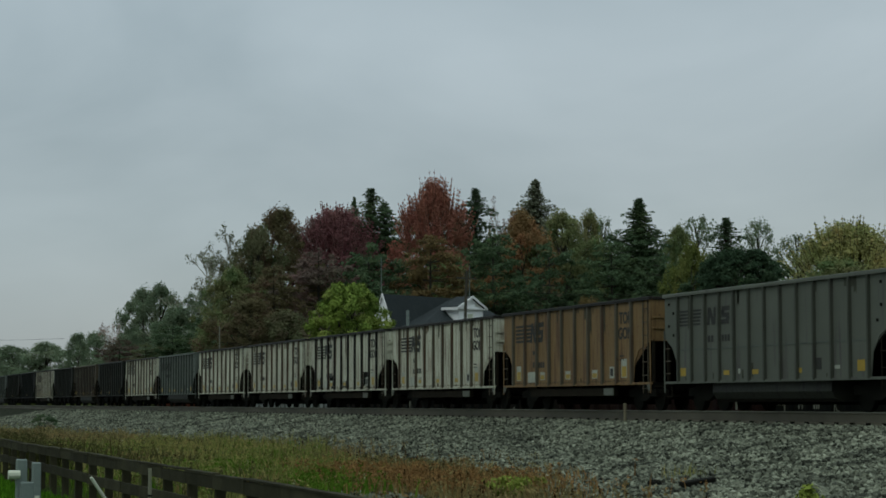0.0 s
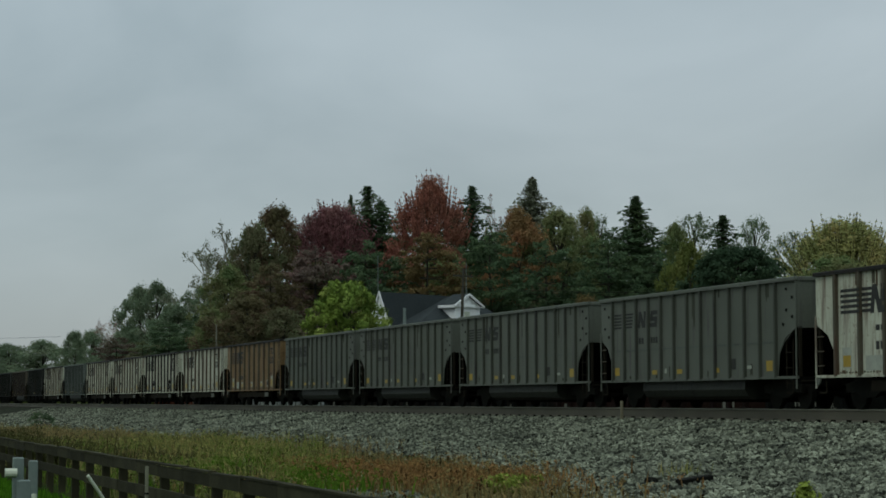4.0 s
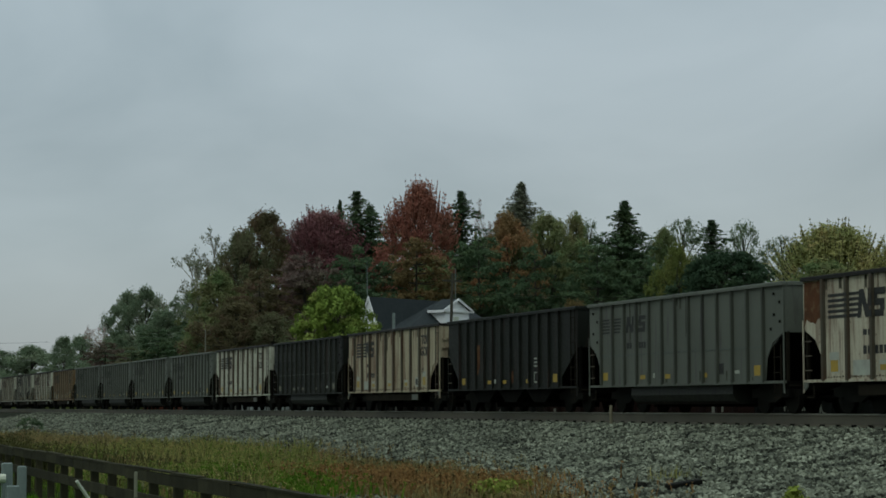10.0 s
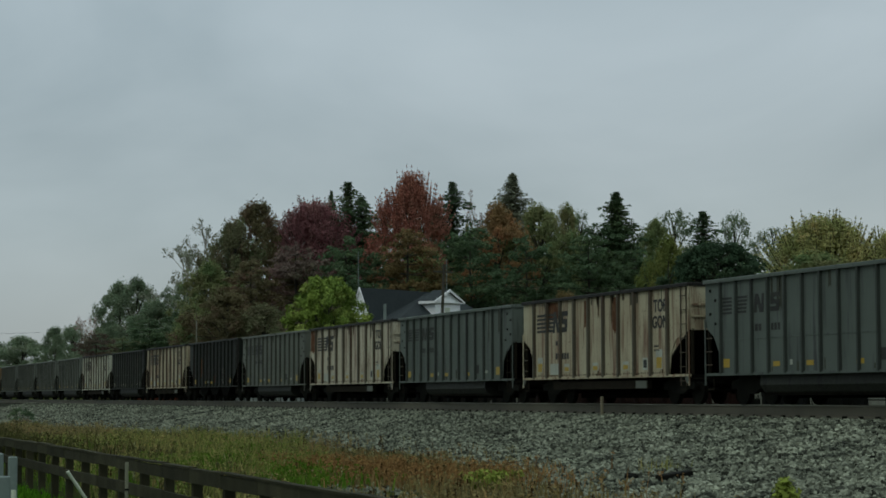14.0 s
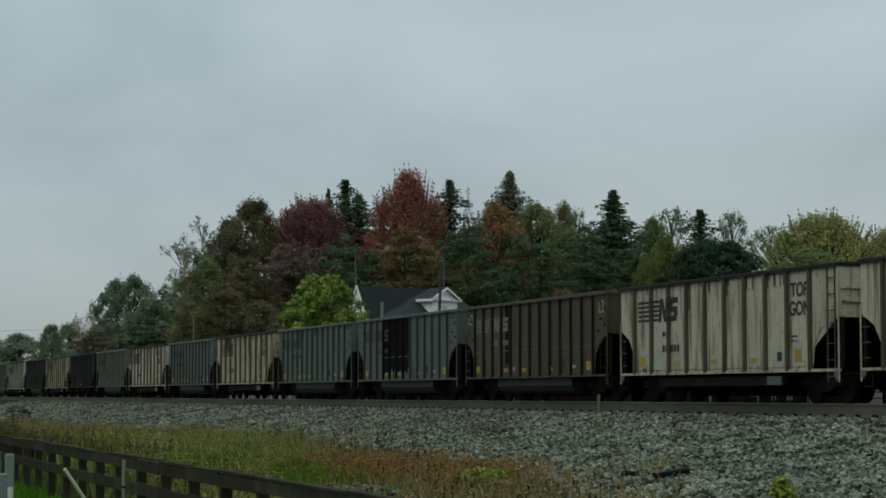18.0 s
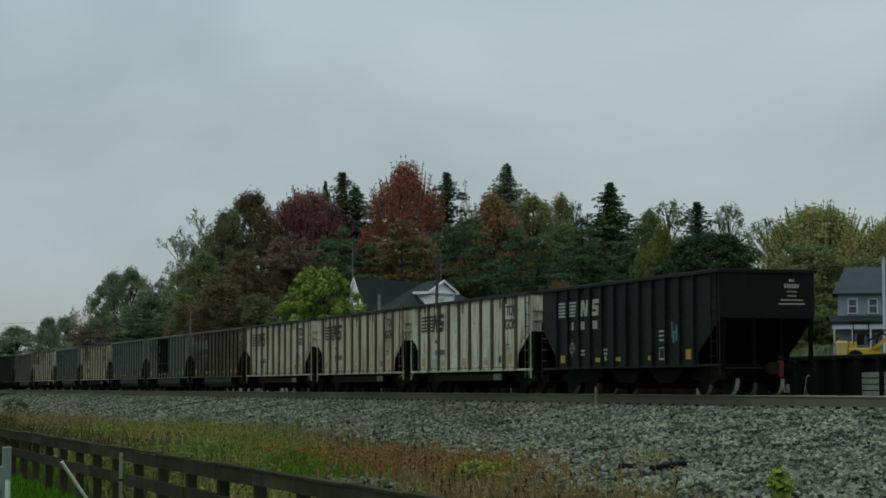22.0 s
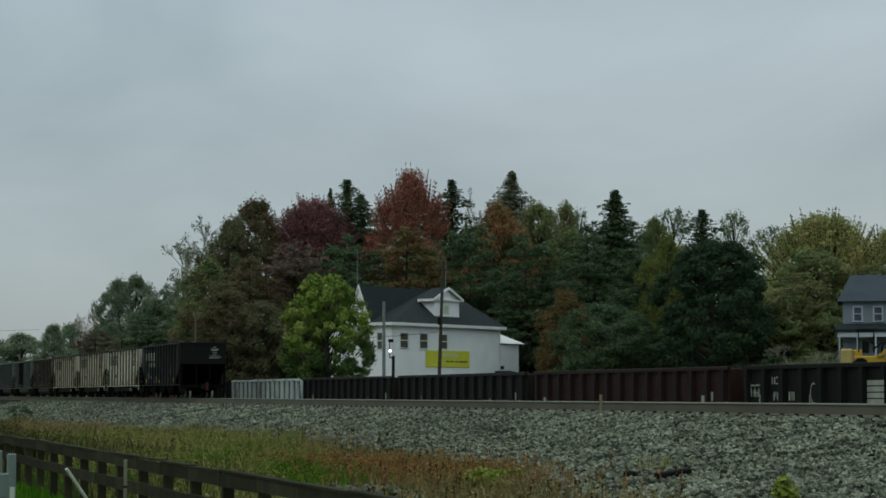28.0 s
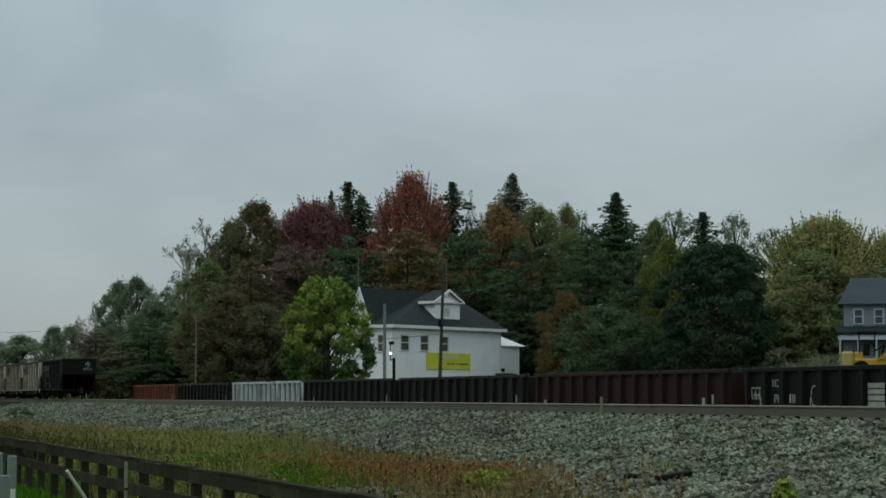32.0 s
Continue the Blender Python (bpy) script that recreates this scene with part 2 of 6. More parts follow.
LEAVES = {
    "olive": leafy("olive", (0.163, 0.187, 0.090), (0.187, 0.163, 0.090), (0.130, 0.170, 0.081)),
    "brown": leafy("brown", (0.136, 0.121, 0.079), (0.114, 0.126, 0.071), (0.158, 0.112, 0.079)),
    "umber": leafy("umber", (0.135, 0.098, 0.066), (0.11, 0.1, 0.062), (0.15, 0.09, 0.066)),
    "crimson": leafy("crimson", (0.255, 0.098, 0.116), (0.205, 0.092, 0.100), (0.28, 0.130, 0.135)),
    "plum": leafy("plum", (0.148, 0.099, 0.095), (0.120, 0.099, 0.077), (0.169, 0.095, 0.091)),
    "red": leafy("red", (0.380, 0.130, 0.110), (0.290, 0.130, 0.092), (0.420, 0.170, 0.125)),
    "orange": leafy("orange", (0.250, 0.128, 0.082), (0.175, 0.114, 0.070), (0.245, 0.110, 0.074)),
    "rust": leafy("rust", (0.179, 0.113, 0.067), (0.124, 0.091, 0.057), (0.166, 0.117, 0.062)),
    # bluish grey-green; on the far trees it holds the haze before them
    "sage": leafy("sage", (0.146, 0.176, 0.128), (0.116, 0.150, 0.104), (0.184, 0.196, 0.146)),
    "green": leafy("green", (0.117, 0.195, 0.086), (0.094, 0.164, 0.077), (0.149, 0.219, 0.086)),
    "dark": leafy("dark", (0.078, 0.112, 0.068), (0.066, 0.096, 0.058), (0.092, 0.120, 0.066), glow=0.4),
    "yellow": leafy("yellow", (0.130, 0.138, 0.045), (0.100, 0.118, 0.040), (0.155, 0.142, 0.052)),
    "gold": leafy("gold", (0.400, 0.350, 0.165), (0.250, 0.265, 0.120), (0.450, 0.335, 0.195)),
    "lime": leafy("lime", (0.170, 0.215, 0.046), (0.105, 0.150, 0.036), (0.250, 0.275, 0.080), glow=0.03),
    # the lime tree's lower leaves: the crown's own shade as a darker green
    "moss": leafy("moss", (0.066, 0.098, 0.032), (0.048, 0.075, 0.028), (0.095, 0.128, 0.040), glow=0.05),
    "deep": leafy("deep", (0.042, 0.066, 0.042), (0.035, 0.056, 0.036), (0.05, 0.072, 0.044), glow=0.3),
    "pale": leafy("pale", (0.185, 0.185, 0.150), (0.150, 0.150, 0.120), (0.205, 0.198, 0.165)),
    "pink": leafy("pink", (0.240, 0.156, 0.156), (0.204, 0.144, 0.132), (0.264, 0.168, 0.156)),
}


# ---- mesh building ----
class Geo:
    """Vertices and faces gathered into one mesh."""

    def __init__(self):
        self.v, self.f = [], []

    def add(self, verts, faces):
        k = len(self.v)
        self.v.extend(verts)
        self.f.extend([tuple(i + k for i in f) for f in faces])
        return self

    def box(self, x0, x1, y0, y1, z0, z1):
        return self.add([(x0, y0, z0), (x1, y0, z0), (x1, y1, z0), (x0, y1, z0), (x0, y0, z1), (x1, y0, z1), (x1, y1, z1), (x0, y1, z1)],
                        [(0, 3, 2, 1), (4, 5, 6, 7), (0, 1, 5, 4), (1, 2, 6, 5), (2, 3, 7, 6), (3, 0, 4, 7)])

    def bevel_box(self, x0, x1, y0, y1, z0, z1, c=0.02):
        """A box whose upright and top edges are chamfered."""
        def ring(d, z):
            return [(x0 + c + d, y0 + d, z), (x1 - c - d, y0 + d, z), (x1 - d, y0 + c + d, z), (x1 - d, y1 - c - d, z),
                    (x1 - c - d, y1 - d, z), (x0 + c + d, y1 - d, z), (x0 + d, y1 - c - d, z), (x0 + d, y0 + c + d, z)]
        k = len(self.v)
        self.v.extend(ring(0, z0) + ring(0, z1 - c) + ring(c * 0.7, z1))
        for r in (0, 8):
            for i in range(8):
                j = (i + 1) % 8
                self.f.append((k + r + i, k + r + j, k + r + 8 + j, k + r + 8 + i))
        self.f.append(tuple(k + 16 + i for i in range(8)))
        self.f.append(tuple(k + 7 - i for i in range(8)))
        return self

    def prism(self, outline, axis, a, b):
        """A 2D outline drawn out along an axis from a to b. For 'x' the outline is (y, z), for 'y' (x, z), for 'z' (x, y)."""
        def at(p, d):
            return {"x": (d, p[0], p[1]), "y": (p[0], d, p[1]), "z": (p[0], p[1], d)}[axis]
        n = len(outline)
        return self.add([at(p, a) for p in outline] + [at(p, b) for p in outline],
                        [tuple(range(n)), tuple(range(2 * n - 1, n - 1, -1))] + [(i, n + i, n + (i + 1) % n, (i + 1) % n) for i in range(n)])

    def tube(self, p, q, r0, r1=None, n=6):
        p, q = Vector(p), Vector(q)
        r1 = r0 if r1 is None else r1
        d = (q - p).normalized()
        u = d.orthogonal().normalized()
        w = d.cross(u)
        k = len(self.v)
        for c, r in ((p, r0), (q, r1)):
            for i in range(n):
                a = 2 * math.pi * i / n
                self.v.append(tuple(c + r * (math.cos(a) * u + math.sin(a) * w)))
        for i in range(n):
            j = (i + 1) % n
            self.f.append((k + i, k + j, k + n + j, k + n + i))
        self.f.append(tuple(k + n - 1 - i for i in range(n)))
        self.f.append(tuple(k + n + i for i in range(n)))
        return self

    def mesh(self, name, mat):
        me = bpy.data.meshes.new(name)
        me.from_pydata(self.v, [], self.f)
        me.materials.append(mat)
        bm = bmesh.new()
        bm.from_mesh(me)
        if len(bm.faces) < 20000:
            bmesh.ops.recalc_face_normals(bm, faces=bm.faces)
        bm.to_mesh(me)
        bm.free()
        return me


def part(name, geo, mat, parent, label=""):
    ob = new(name, geo if isinstance(geo, bpy.types.Mesh) else geo.mesh(name, mat))
    ob.parent = parent
    if label:
        ob["label"] = label
    return ob


def thing(name, m, label, category, group="", kind=""):
    ob = new(name)
    ob.matrix_basis = m
    return tagged(ob, label, category, group, kind)


def solid(name, geo, mat, label, category, kind="", group=""):
    return tagged(new(name, geo.mesh(name, mat)), label, category, group, kind)


def lettering(text, size, parent, m, mat, depth=0.004):
    """Painted words in the built-in font, as a mesh."""
    cu = bpy.data.curves.new("lettering", "FONT")
    cu.body, cu.size, cu.extrude, cu.align_x, cu.offset = text, size, depth, "CENTER", 0.016
    tmp = bpy.data.objects.new("lettering", cu)
    me = bpy.data.meshes.new_from_object(tmp)
    bpy.data.objects.remove(tmp)
    me.materials.clear()
    me.materials.append(mat)
    ob = new("lettering", me)
    ob.parent = parent
    ob.matrix_basis = m
    return ob


def plain_mesh(geo, name, mat):
    me = bpy.data.meshes.new(name)
    me.from_pydata(geo.v, [], geo.f)
    me.materials.append(mat)
    return me


# ---- ground ----
def smooth(a, b, x):
    x = min(max((x - a) / (b - a), 0.0), 1.0)
    return x * x * (3 - 2 * x)


def toe_x(y):
    """Where the foot of the gravel bank lies, across the track."""
    return float(np.interp(y, (34, 40, 48, 58, 68, 85, 120, 170), (13.2, 14.6, 17.4, 19.6, 20.8, 20.3, 17.5, 16.5))) + 0.5 * noise.noise((y * 0.2, 5.0, 1.0))


def ground_z(x, y):
    """Height of the ground: the lawn, the line's bank, and the wooded hill beyond it."""
    low = -1.75 - 0.5 * smooth(70, 150, y)
    toe = toe_x(y)
    if x < toe:
        z = low + 0.15 * smooth(toe - 6, toe, x)
    elif x < 26.6:
        z = low + 0.15 + (-0.555 - low) * (x - toe) / (26.6 - toe)
    elif x < 31.2:
        z = -0.405
    elif x < 33.6:
        z = -0.405 - 0.935 * (x - 31.2) / 2.4
    elif x < 37.6:
        z = -1.34
    else:
        z = -1.34 + 0.14 * smooth(37.6, 46, x)
    r, a = math.hypot(x, y), math.degrees(math.atan2(x, y))
    if x > 40 and y > 0:
        z += 13 * smooth(212, 290, r) * smooth(9, 14, a) * (1 - smooth(60, 90, a))
        z += 2.9 * smooth(42, 52, x) * smooth(24, 28, a) * (1 - smooth(205, 225, r) * 0.5)
    z += 0.05 * noise.noise((x * 0.15, y * 0.15, 3.0)) * (0 if 24 < x < 39 else 1)
    return z


def steps(*spans):
    out = []
    for a, b, d in spans:
        n = max(1, round((b - a) / d))
        out += [a + (b - a) * i / n for i in range(n)]
    return out + [spans[-1][1]]


GX = steps((-4000, -400, 900), (-400, -40, 60), (-40, 0, 8), (0, 6, 2), (6, 15, 1.5), (15, 26.6, 0.6), (26.6, 31.2, 2.3),
           (31.2, 33.6, 0.7), (33.6, 39.5, 1.5), (39.5, 130, 3), (130, 400, 15), (400, 4000, 600))
GY = steps((-4000, -400, 900), (-400, -40, 60), (-40, 160, 4), (160, 320, 4), (320, 800, 30), (800, 4000, 640))
g = Geo()
for x in GX:
    for y in GY:
        g.v.append((x, y, ground_z(x, y)))
for i in range(len(GX) - 1):
    for j in range(len(GY) - 1):
        k = i * len(GY) + j
        g.f.append((k, k + len(GY), k + len(GY) + 1, k + 1))
SOIL = material("ground_soil_and_grass", ((0.03, 0.04, 0.014), (0.045, 0.04, 0.022), (0.025, 0.04, 0.012)), 0.95, 0.0, 8.0, 0.12, 0.6, gloss=0.0)
GRAVEL = material("gravel_bed", ((0.03, 0.031, 0.028), (0.044, 0.046, 0.041), (0.02, 0.021, 0.019)), 0.95, 0.0, 9.0, 0.5, 1.0, gloss=0.0)
ground = solid("ground", g, SOIL, "grassy ground with a gravel railway bank and wooded hill", "ground", "structure")
ground.data.materials.append(GRAVEL)
ground.data.materials.append(material("lawn_soil", ((0.02, 0.06, 0.004), (0.016, 0.05, 0.004), (0.025, 0.07, 0.005)), 0.95, 0.0, 10.0, 0.4, 0.6, gloss=0.0))
for p in ground.data.polygons:
    cx = p.center.x
    if toe_x(p.center.y) < cx < 39.5:
        p.material_index = 1
    elif -30 < cx < 5.9:
        p.material_index = 2
    p.use_smooth = True


def field_of_stones(name, count, x1, y0, y1, size, label):
    """Loose stones strewn over the bank; more of them towards y0."""
    rng = np.random.default_rng(5)
    u = rng.uniform(0, 1, count)
    ys = y0 * (y1 / y0) ** u
    foot = np.array([toe_x(y) for y in ys])
    xs = foot + (x1 - foot) * rng.uniform(0, 1, count)
    xs = np.where(rng.uniform(0, 1, count) < 0.05, xs - rng.exponential(0.7, count), xs)
    zs = np.array([ground_z(a, b) for a, b in zip(xs, ys)])
    base = np.array([(-1, -1, -.7), (1, -1, -.7), (1, 1, -.7), (-1, 1, -.7), (-.8, -.8, .7), (.8, -.8, .7), (.8, .8, .7), (-.8, .8, .7)])
    sc = size * (0.84 + 0.4 * (ys[:, None, None] - 30) / 160) * rng.uniform(0.5, 1.45, (count, 1, 1)) * rng.uniform(0.6, 1.25, (count, 1, 3))
    v = base[None] * sc * (1 + rng.uniform(-0.4, 0.4, (count, 8, 3)))
    ax = rng.normal(size=(count, 3))
    ax /= np.linalg.norm(ax, axis=1)[:, None]
    an = rng.uniform(0, math.pi, count)[:, None, None]
    kx = np.zeros((count, 3, 3))
    kx[:, 0, 1], kx[:, 0, 2], kx[:, 1, 0], kx[:, 1, 2], kx[:, 2, 0], kx[:, 2, 1] = -ax[:, 2], ax[:, 1], ax[:, 2], -ax[:, 0], -ax[:, 1], ax[:, 0]
    rot = np.eye(3)[None] + np.sin(an) * kx + (1 - np.cos(an)) * (kx @ kx)
    v = np.einsum("nij,nkj->nki", rot, v)
    v += np.stack([xs, ys, zs + size * rng.uniform(-0.5, 1.1, count)], 1)[:, None, :]
    f = np.array([(0, 3, 2, 1), (4, 5, 6, 7), (0, 1, 5, 4), (1, 2, 6, 5), (2, 3, 7, 6), (3, 0, 4, 7)])
    faces = (f[None] + 8 * np.arange(count)[:, None, None]).reshape(-1, 4)
    me = bpy.data.meshes.new(name)
    me.from_pydata(v.reshape(-1, 3).tolist(), [], faces.tolist())
    me.materials.append(STONE)
    return tagged(new(name, me), label, "ballast", kind="stuff")


field_of_stones("ballast_stones", 125000, 27.6, 26, 215, 0.0445, "grey crushed stone ballast heaped along the track bank")


def stony_spot(x, y, w, d, count, label):
    """Loose pieces of stone on bare soil."""
    rng = random.Random(77)
    g = Geo()
    for _ in range(count):
        px, py, r = x + rng.gauss(0, w), y + rng.gauss(0, d), rng.uniform(0.02, 0.055)
        c = Vector((px, py, ground_z(px, py) + r * 0.5))
        k = len(g.v)
        for q in ((-1, -1, -0.6), (1, -0.8, -0.6), (0.9, 1, -0.6), (-1, 0.8, -0.6), (-0.6, -0.7, 0.6), (0.7, -0.5, 0.7), (0.5, 0.7, 0.5), (-0.6, 0.5, 0.7)):
            g.v.append(tuple(c + Vector([v * r * rng.uniform(0.6, 1.3) for v in q])))
        g.f.extend([tuple(k + i for i in f) for f in ((0, 3, 2, 1), (4, 5, 6, 7), (0, 1, 5, 4), (1, 2, 6, 5), (2, 3, 7, 6), (3, 0, 4, 7))])
    return tagged(new("loose_stones", plain_mesh(g, "loose_stones", STONE)), label, "stones", kind="stuff")


stony_spot(11.6, 41.8, 0.8, 2.4, 380, "loose grey stones on bare dark soil in the meadow")


# ---- main track ----
def rail_line(name, x, y0, y1, z, parent=None):
    prof = [(-0.085, -0.36), (0.085, -0.36), (0.085, -0.335), (0.016, -0.29), (0.013, -0.06), (0.038, -0.045), (0.038, -0.016), (-0.038, -0.016),
            (-0.038, -0.045), (-0.013, -0.06), (-0.016, -0.29), (-0.085, -0.335)]
    rail = part(name, Geo().prism([(x + a, z + b) for a, b in prof], "y", y0, y1), RAILS, parent, "steel rail with a rusty web")
    part("rail_head", Geo().bevel_box(x - 0.036, x + 0.036, y0, y1, z - 0.016, z, 0.006), WORN_STEEL, rail, "polished running surface of the rail")
    return rail


WORN_STEEL = material("worn_steel", ((0.3, 0.29, 0.27), (0.24, 0.23, 0.21)), 0.5, 0.3, 20.0, 0.6)
TRACK = 28.95
track = thing("railway_track", pose(0, 0, 0), "straight main line of rusty steel rails on dark wooden ties", "railway track", kind="structure")
for x in (TRACK - 0.755, TRACK + 0.755):
    rail_line("rail", x, -300, 900, RAIL_TOP, track)
tie_mesh = Geo().bevel_box(-1.3, 1.3, -0.115, 0.115, -0.52, -0.362, 0.015).mesh("tie", TIE)
for i in range(220):
    t = part("tie", tie_mesh, None, track)
    t.location = (TRACK, 40 + 0.55 * i, RAIL_TOP)
far_ties = Geo()
for i in range(300):
    far_ties.box(TRACK - 1.3, TRACK + 1.3, 161.2 + 0.55 * i, 161.43 + 0.55 * i, RAIL_TOP - 0.52, RAIL_TOP - 0.365)
tagged(part("far_ties", far_ties, TIE, track), kind="stuff")
clip_mesh = Geo().box(-0.03, 0.03, -0.09, -0.05, -0.03, 0.05).box(-0.03, 0.03, 0.05, 0.09, -0.03, 0.05).box(-0.05, 0.05, -0.12, 0.12, -0.04, -0.015).mesh("rail_anchor", GREASE)
for i in range(140):
    a = part("rail_anchor", clip_mesh, None, track)
    a.location = (TRACK - 0.9, 40 + 0.88 * i, RAIL_TOP - 0.335)

# ---- trees ----


def leaf_cloud(geo, rng, centre, radius, n, size, flat=0.75, lift=0.7):
    """Leaves about a centre, most of them facing outwards and to the sky."""
    for _ in range(n):
        d = Vector((rng.gauss(0, 1), rng.gauss(0, 1), rng.gauss(0, 1))).normalized()
        face = (d * 0.8 + Vector((rng.gauss(0, 0.45), rng.gauss(0, 0.45), lift + rng.gauss(0, 0.35)))).normalized()
        d *= radius * rng.random() ** 0.5
        d.z *= flat
        c = centre + d
        u = face.orthogonal().normalized()
        w = face.cross(u)
        t = rng.uniform(0, 6.28)
        u, w = u * math.cos(t) + w * math.sin(t), w * math.cos(t) - u * math.sin(t)
        s = size * rng.uniform(0.6, 1.4)
        k = len(geo.v)
        geo.v.extend([tuple(c - u * s * 0.8 - w * s * 0.6), tuple(c + u * s), tuple(c - u * s * 0.6 + w * s * 0.7)])
        geo.f.append((k, k + 1, k + 2))


def stem(geo, points, radii, n=8):
    """One connected tapered trunk through the points."""
    k = len(geo.v)
    for p, r in zip(points, radii):
        for i in range(n):
            a = 2 * math.pi * i / n
            geo.v.append((p.x + r * math.cos(a), p.y + r * math.sin(a), p.z))
    for j in range(len(points) - 1):
        for i in range(n):
            geo.f.append((k + j * n + i, k + j * n + (i + 1) % n, k + (j + 1) * n + (i + 1) % n, k + (j + 1) * n + i))


def broad_tree(seed, clumps=150, leaves=105, open_crown=0.0, upright=0.0, leaf=0.118, lumpy=0.75):
    """A broadleaf tree 10 m high and about 7 m wide: tapered trunk, limbs and many small leaves."""
    rng = random.Random(seed)
    wood, limbs, crown = Geo(), Geo(), Geo()
    lean = Vector((rng.uniform(-0.3, 0.3), rng.uniform(-0.3, 0.3), 0))
    top = Vector((0, 0, 8.2)) + lean
    stem(wood, [Vector((0, 0, -0.3)), Vector((lean.x * 0.3, lean.y * 0.3, 2.6)), top], (0.26, 0.18, 0.04))
    lobes = [(rng.uniform(0, 6.28), rng.uniform(0.25, 0.85), rng.uniform(0.75, 1.3)) for _ in range(7)]
    for i in range(clumps):
        h = rng.uniform(0.08, 1.0) ** 0.85
        prof = (math.sin(math.pi * min(h * 0.80 + 0.18, 1.0)) ** 0.6)
        a = rng.uniform(0, 6.28)
        swell = 1.0
        for la, lh, lw in lobes:
            swell += 0.22 * (lw - 0.8) * math.exp(-((h - lh) / 0.2) ** 2) * (1 + math.cos(a - la))
        swell *= 0.98 + lumpy * noise.noise((math.cos(a) * 1.4 + seed, math.sin(a) * 1.4, h * 3.5))
        rad = 3.3 * prof * swell * math.sqrt(rng.uniform(0.18, 1.0))
        c = Vector((rad * math.cos(a), rad * math.sin(a), 1.2 + 8.2 * h)) + lean * h
        rr = rng.uniform(0.35, 1.05)
        leaf_cloud(crown, rng, c, rr, int(leaves * (0.35 + rr) * (1 - open_crown * rng.random())), leaf)
        if i % 3 == 0:
            s = Vector((lean.x * h, lean.y * h, max(1.6, c.z - 1.1 - 0.5 * rad)))
            mid = s.lerp(c, 0.55) + Vector((0, 0, 0.25))
            limbs.tube(tuple(s), tuple(mid), 0.07, 0.045, 5)
            limbs.tube(tuple(mid), tuple(c), 0.045, 0.015, 4)
    if upright:
        for i in range(210):
            a, rad = rng.uniform(0, 6.28), 3.3 * math.sqrt(rng.random())
            base = Vector((rad * math.cos(a), rad * math.sin(a), 8.1 - 0.16 * rad * rad))
            out = 0.30 * rad
            tip = base + Vector((out * math.cos(a), out * math.sin(a), rng.uniform(0.9, 2.3) * (1.08 - 0.12 * rad)))
            limbs.tube(tuple(base), tuple(tip), 0.03, 0.008, 4)
            for k in range(8):
                leaf_cloud(crown, rng, base.lerp(tip, 0.13 * k + 0.02), 0.17 - 0.017 * k, 10, 0.06)
    return plain_mesh(wood, "trunk", BARK), plain_mesh(limbs, "limbs", BARK), plain_mesh(crown, "crown", LEAVES["green"])


def bare_tree(seed):
    """A thin-leaved tree 10 m high whose twigs show against the sky."""
    rng = random.Random(seed)
    wood, limbs, crown = Geo(), Geo(), Geo()

    def grow(p, d, length, r, level):
        q = p + d * length
        (wood if level == 0 else limbs).tube(tuple(p), tuple(q), r, r * 0.62, 5 if level < 2 else 3)
        if level >= 4:
            leaf_cloud(crown, rng, q, 0.32, 9, 0.085)
            return
        for _ in range(3 if level < 3 else 4):
            e = (d + Vector((rng.gauss(0, 0.5), rng.gauss(0, 0.5), rng.gauss(0.12, 0.3)))).normalized()
            grow(q if rng.random() < 0.55 else p.lerp(q, rng.uniform(0.5, 0.9)), e, length * rng.uniform(0.62, 0.82), r * 0.6, level + 1)
    grow(Vector((0, 0, -0.3)), Vector((0, 0, 1)), 3.0, 0.16, 0)
    return plain_mesh(wood, "trunk", PALE_BARK), plain_mesh(limbs, "limbs", PALE_BARK), plain_mesh(crown, "crown", LEAVES["pale"])


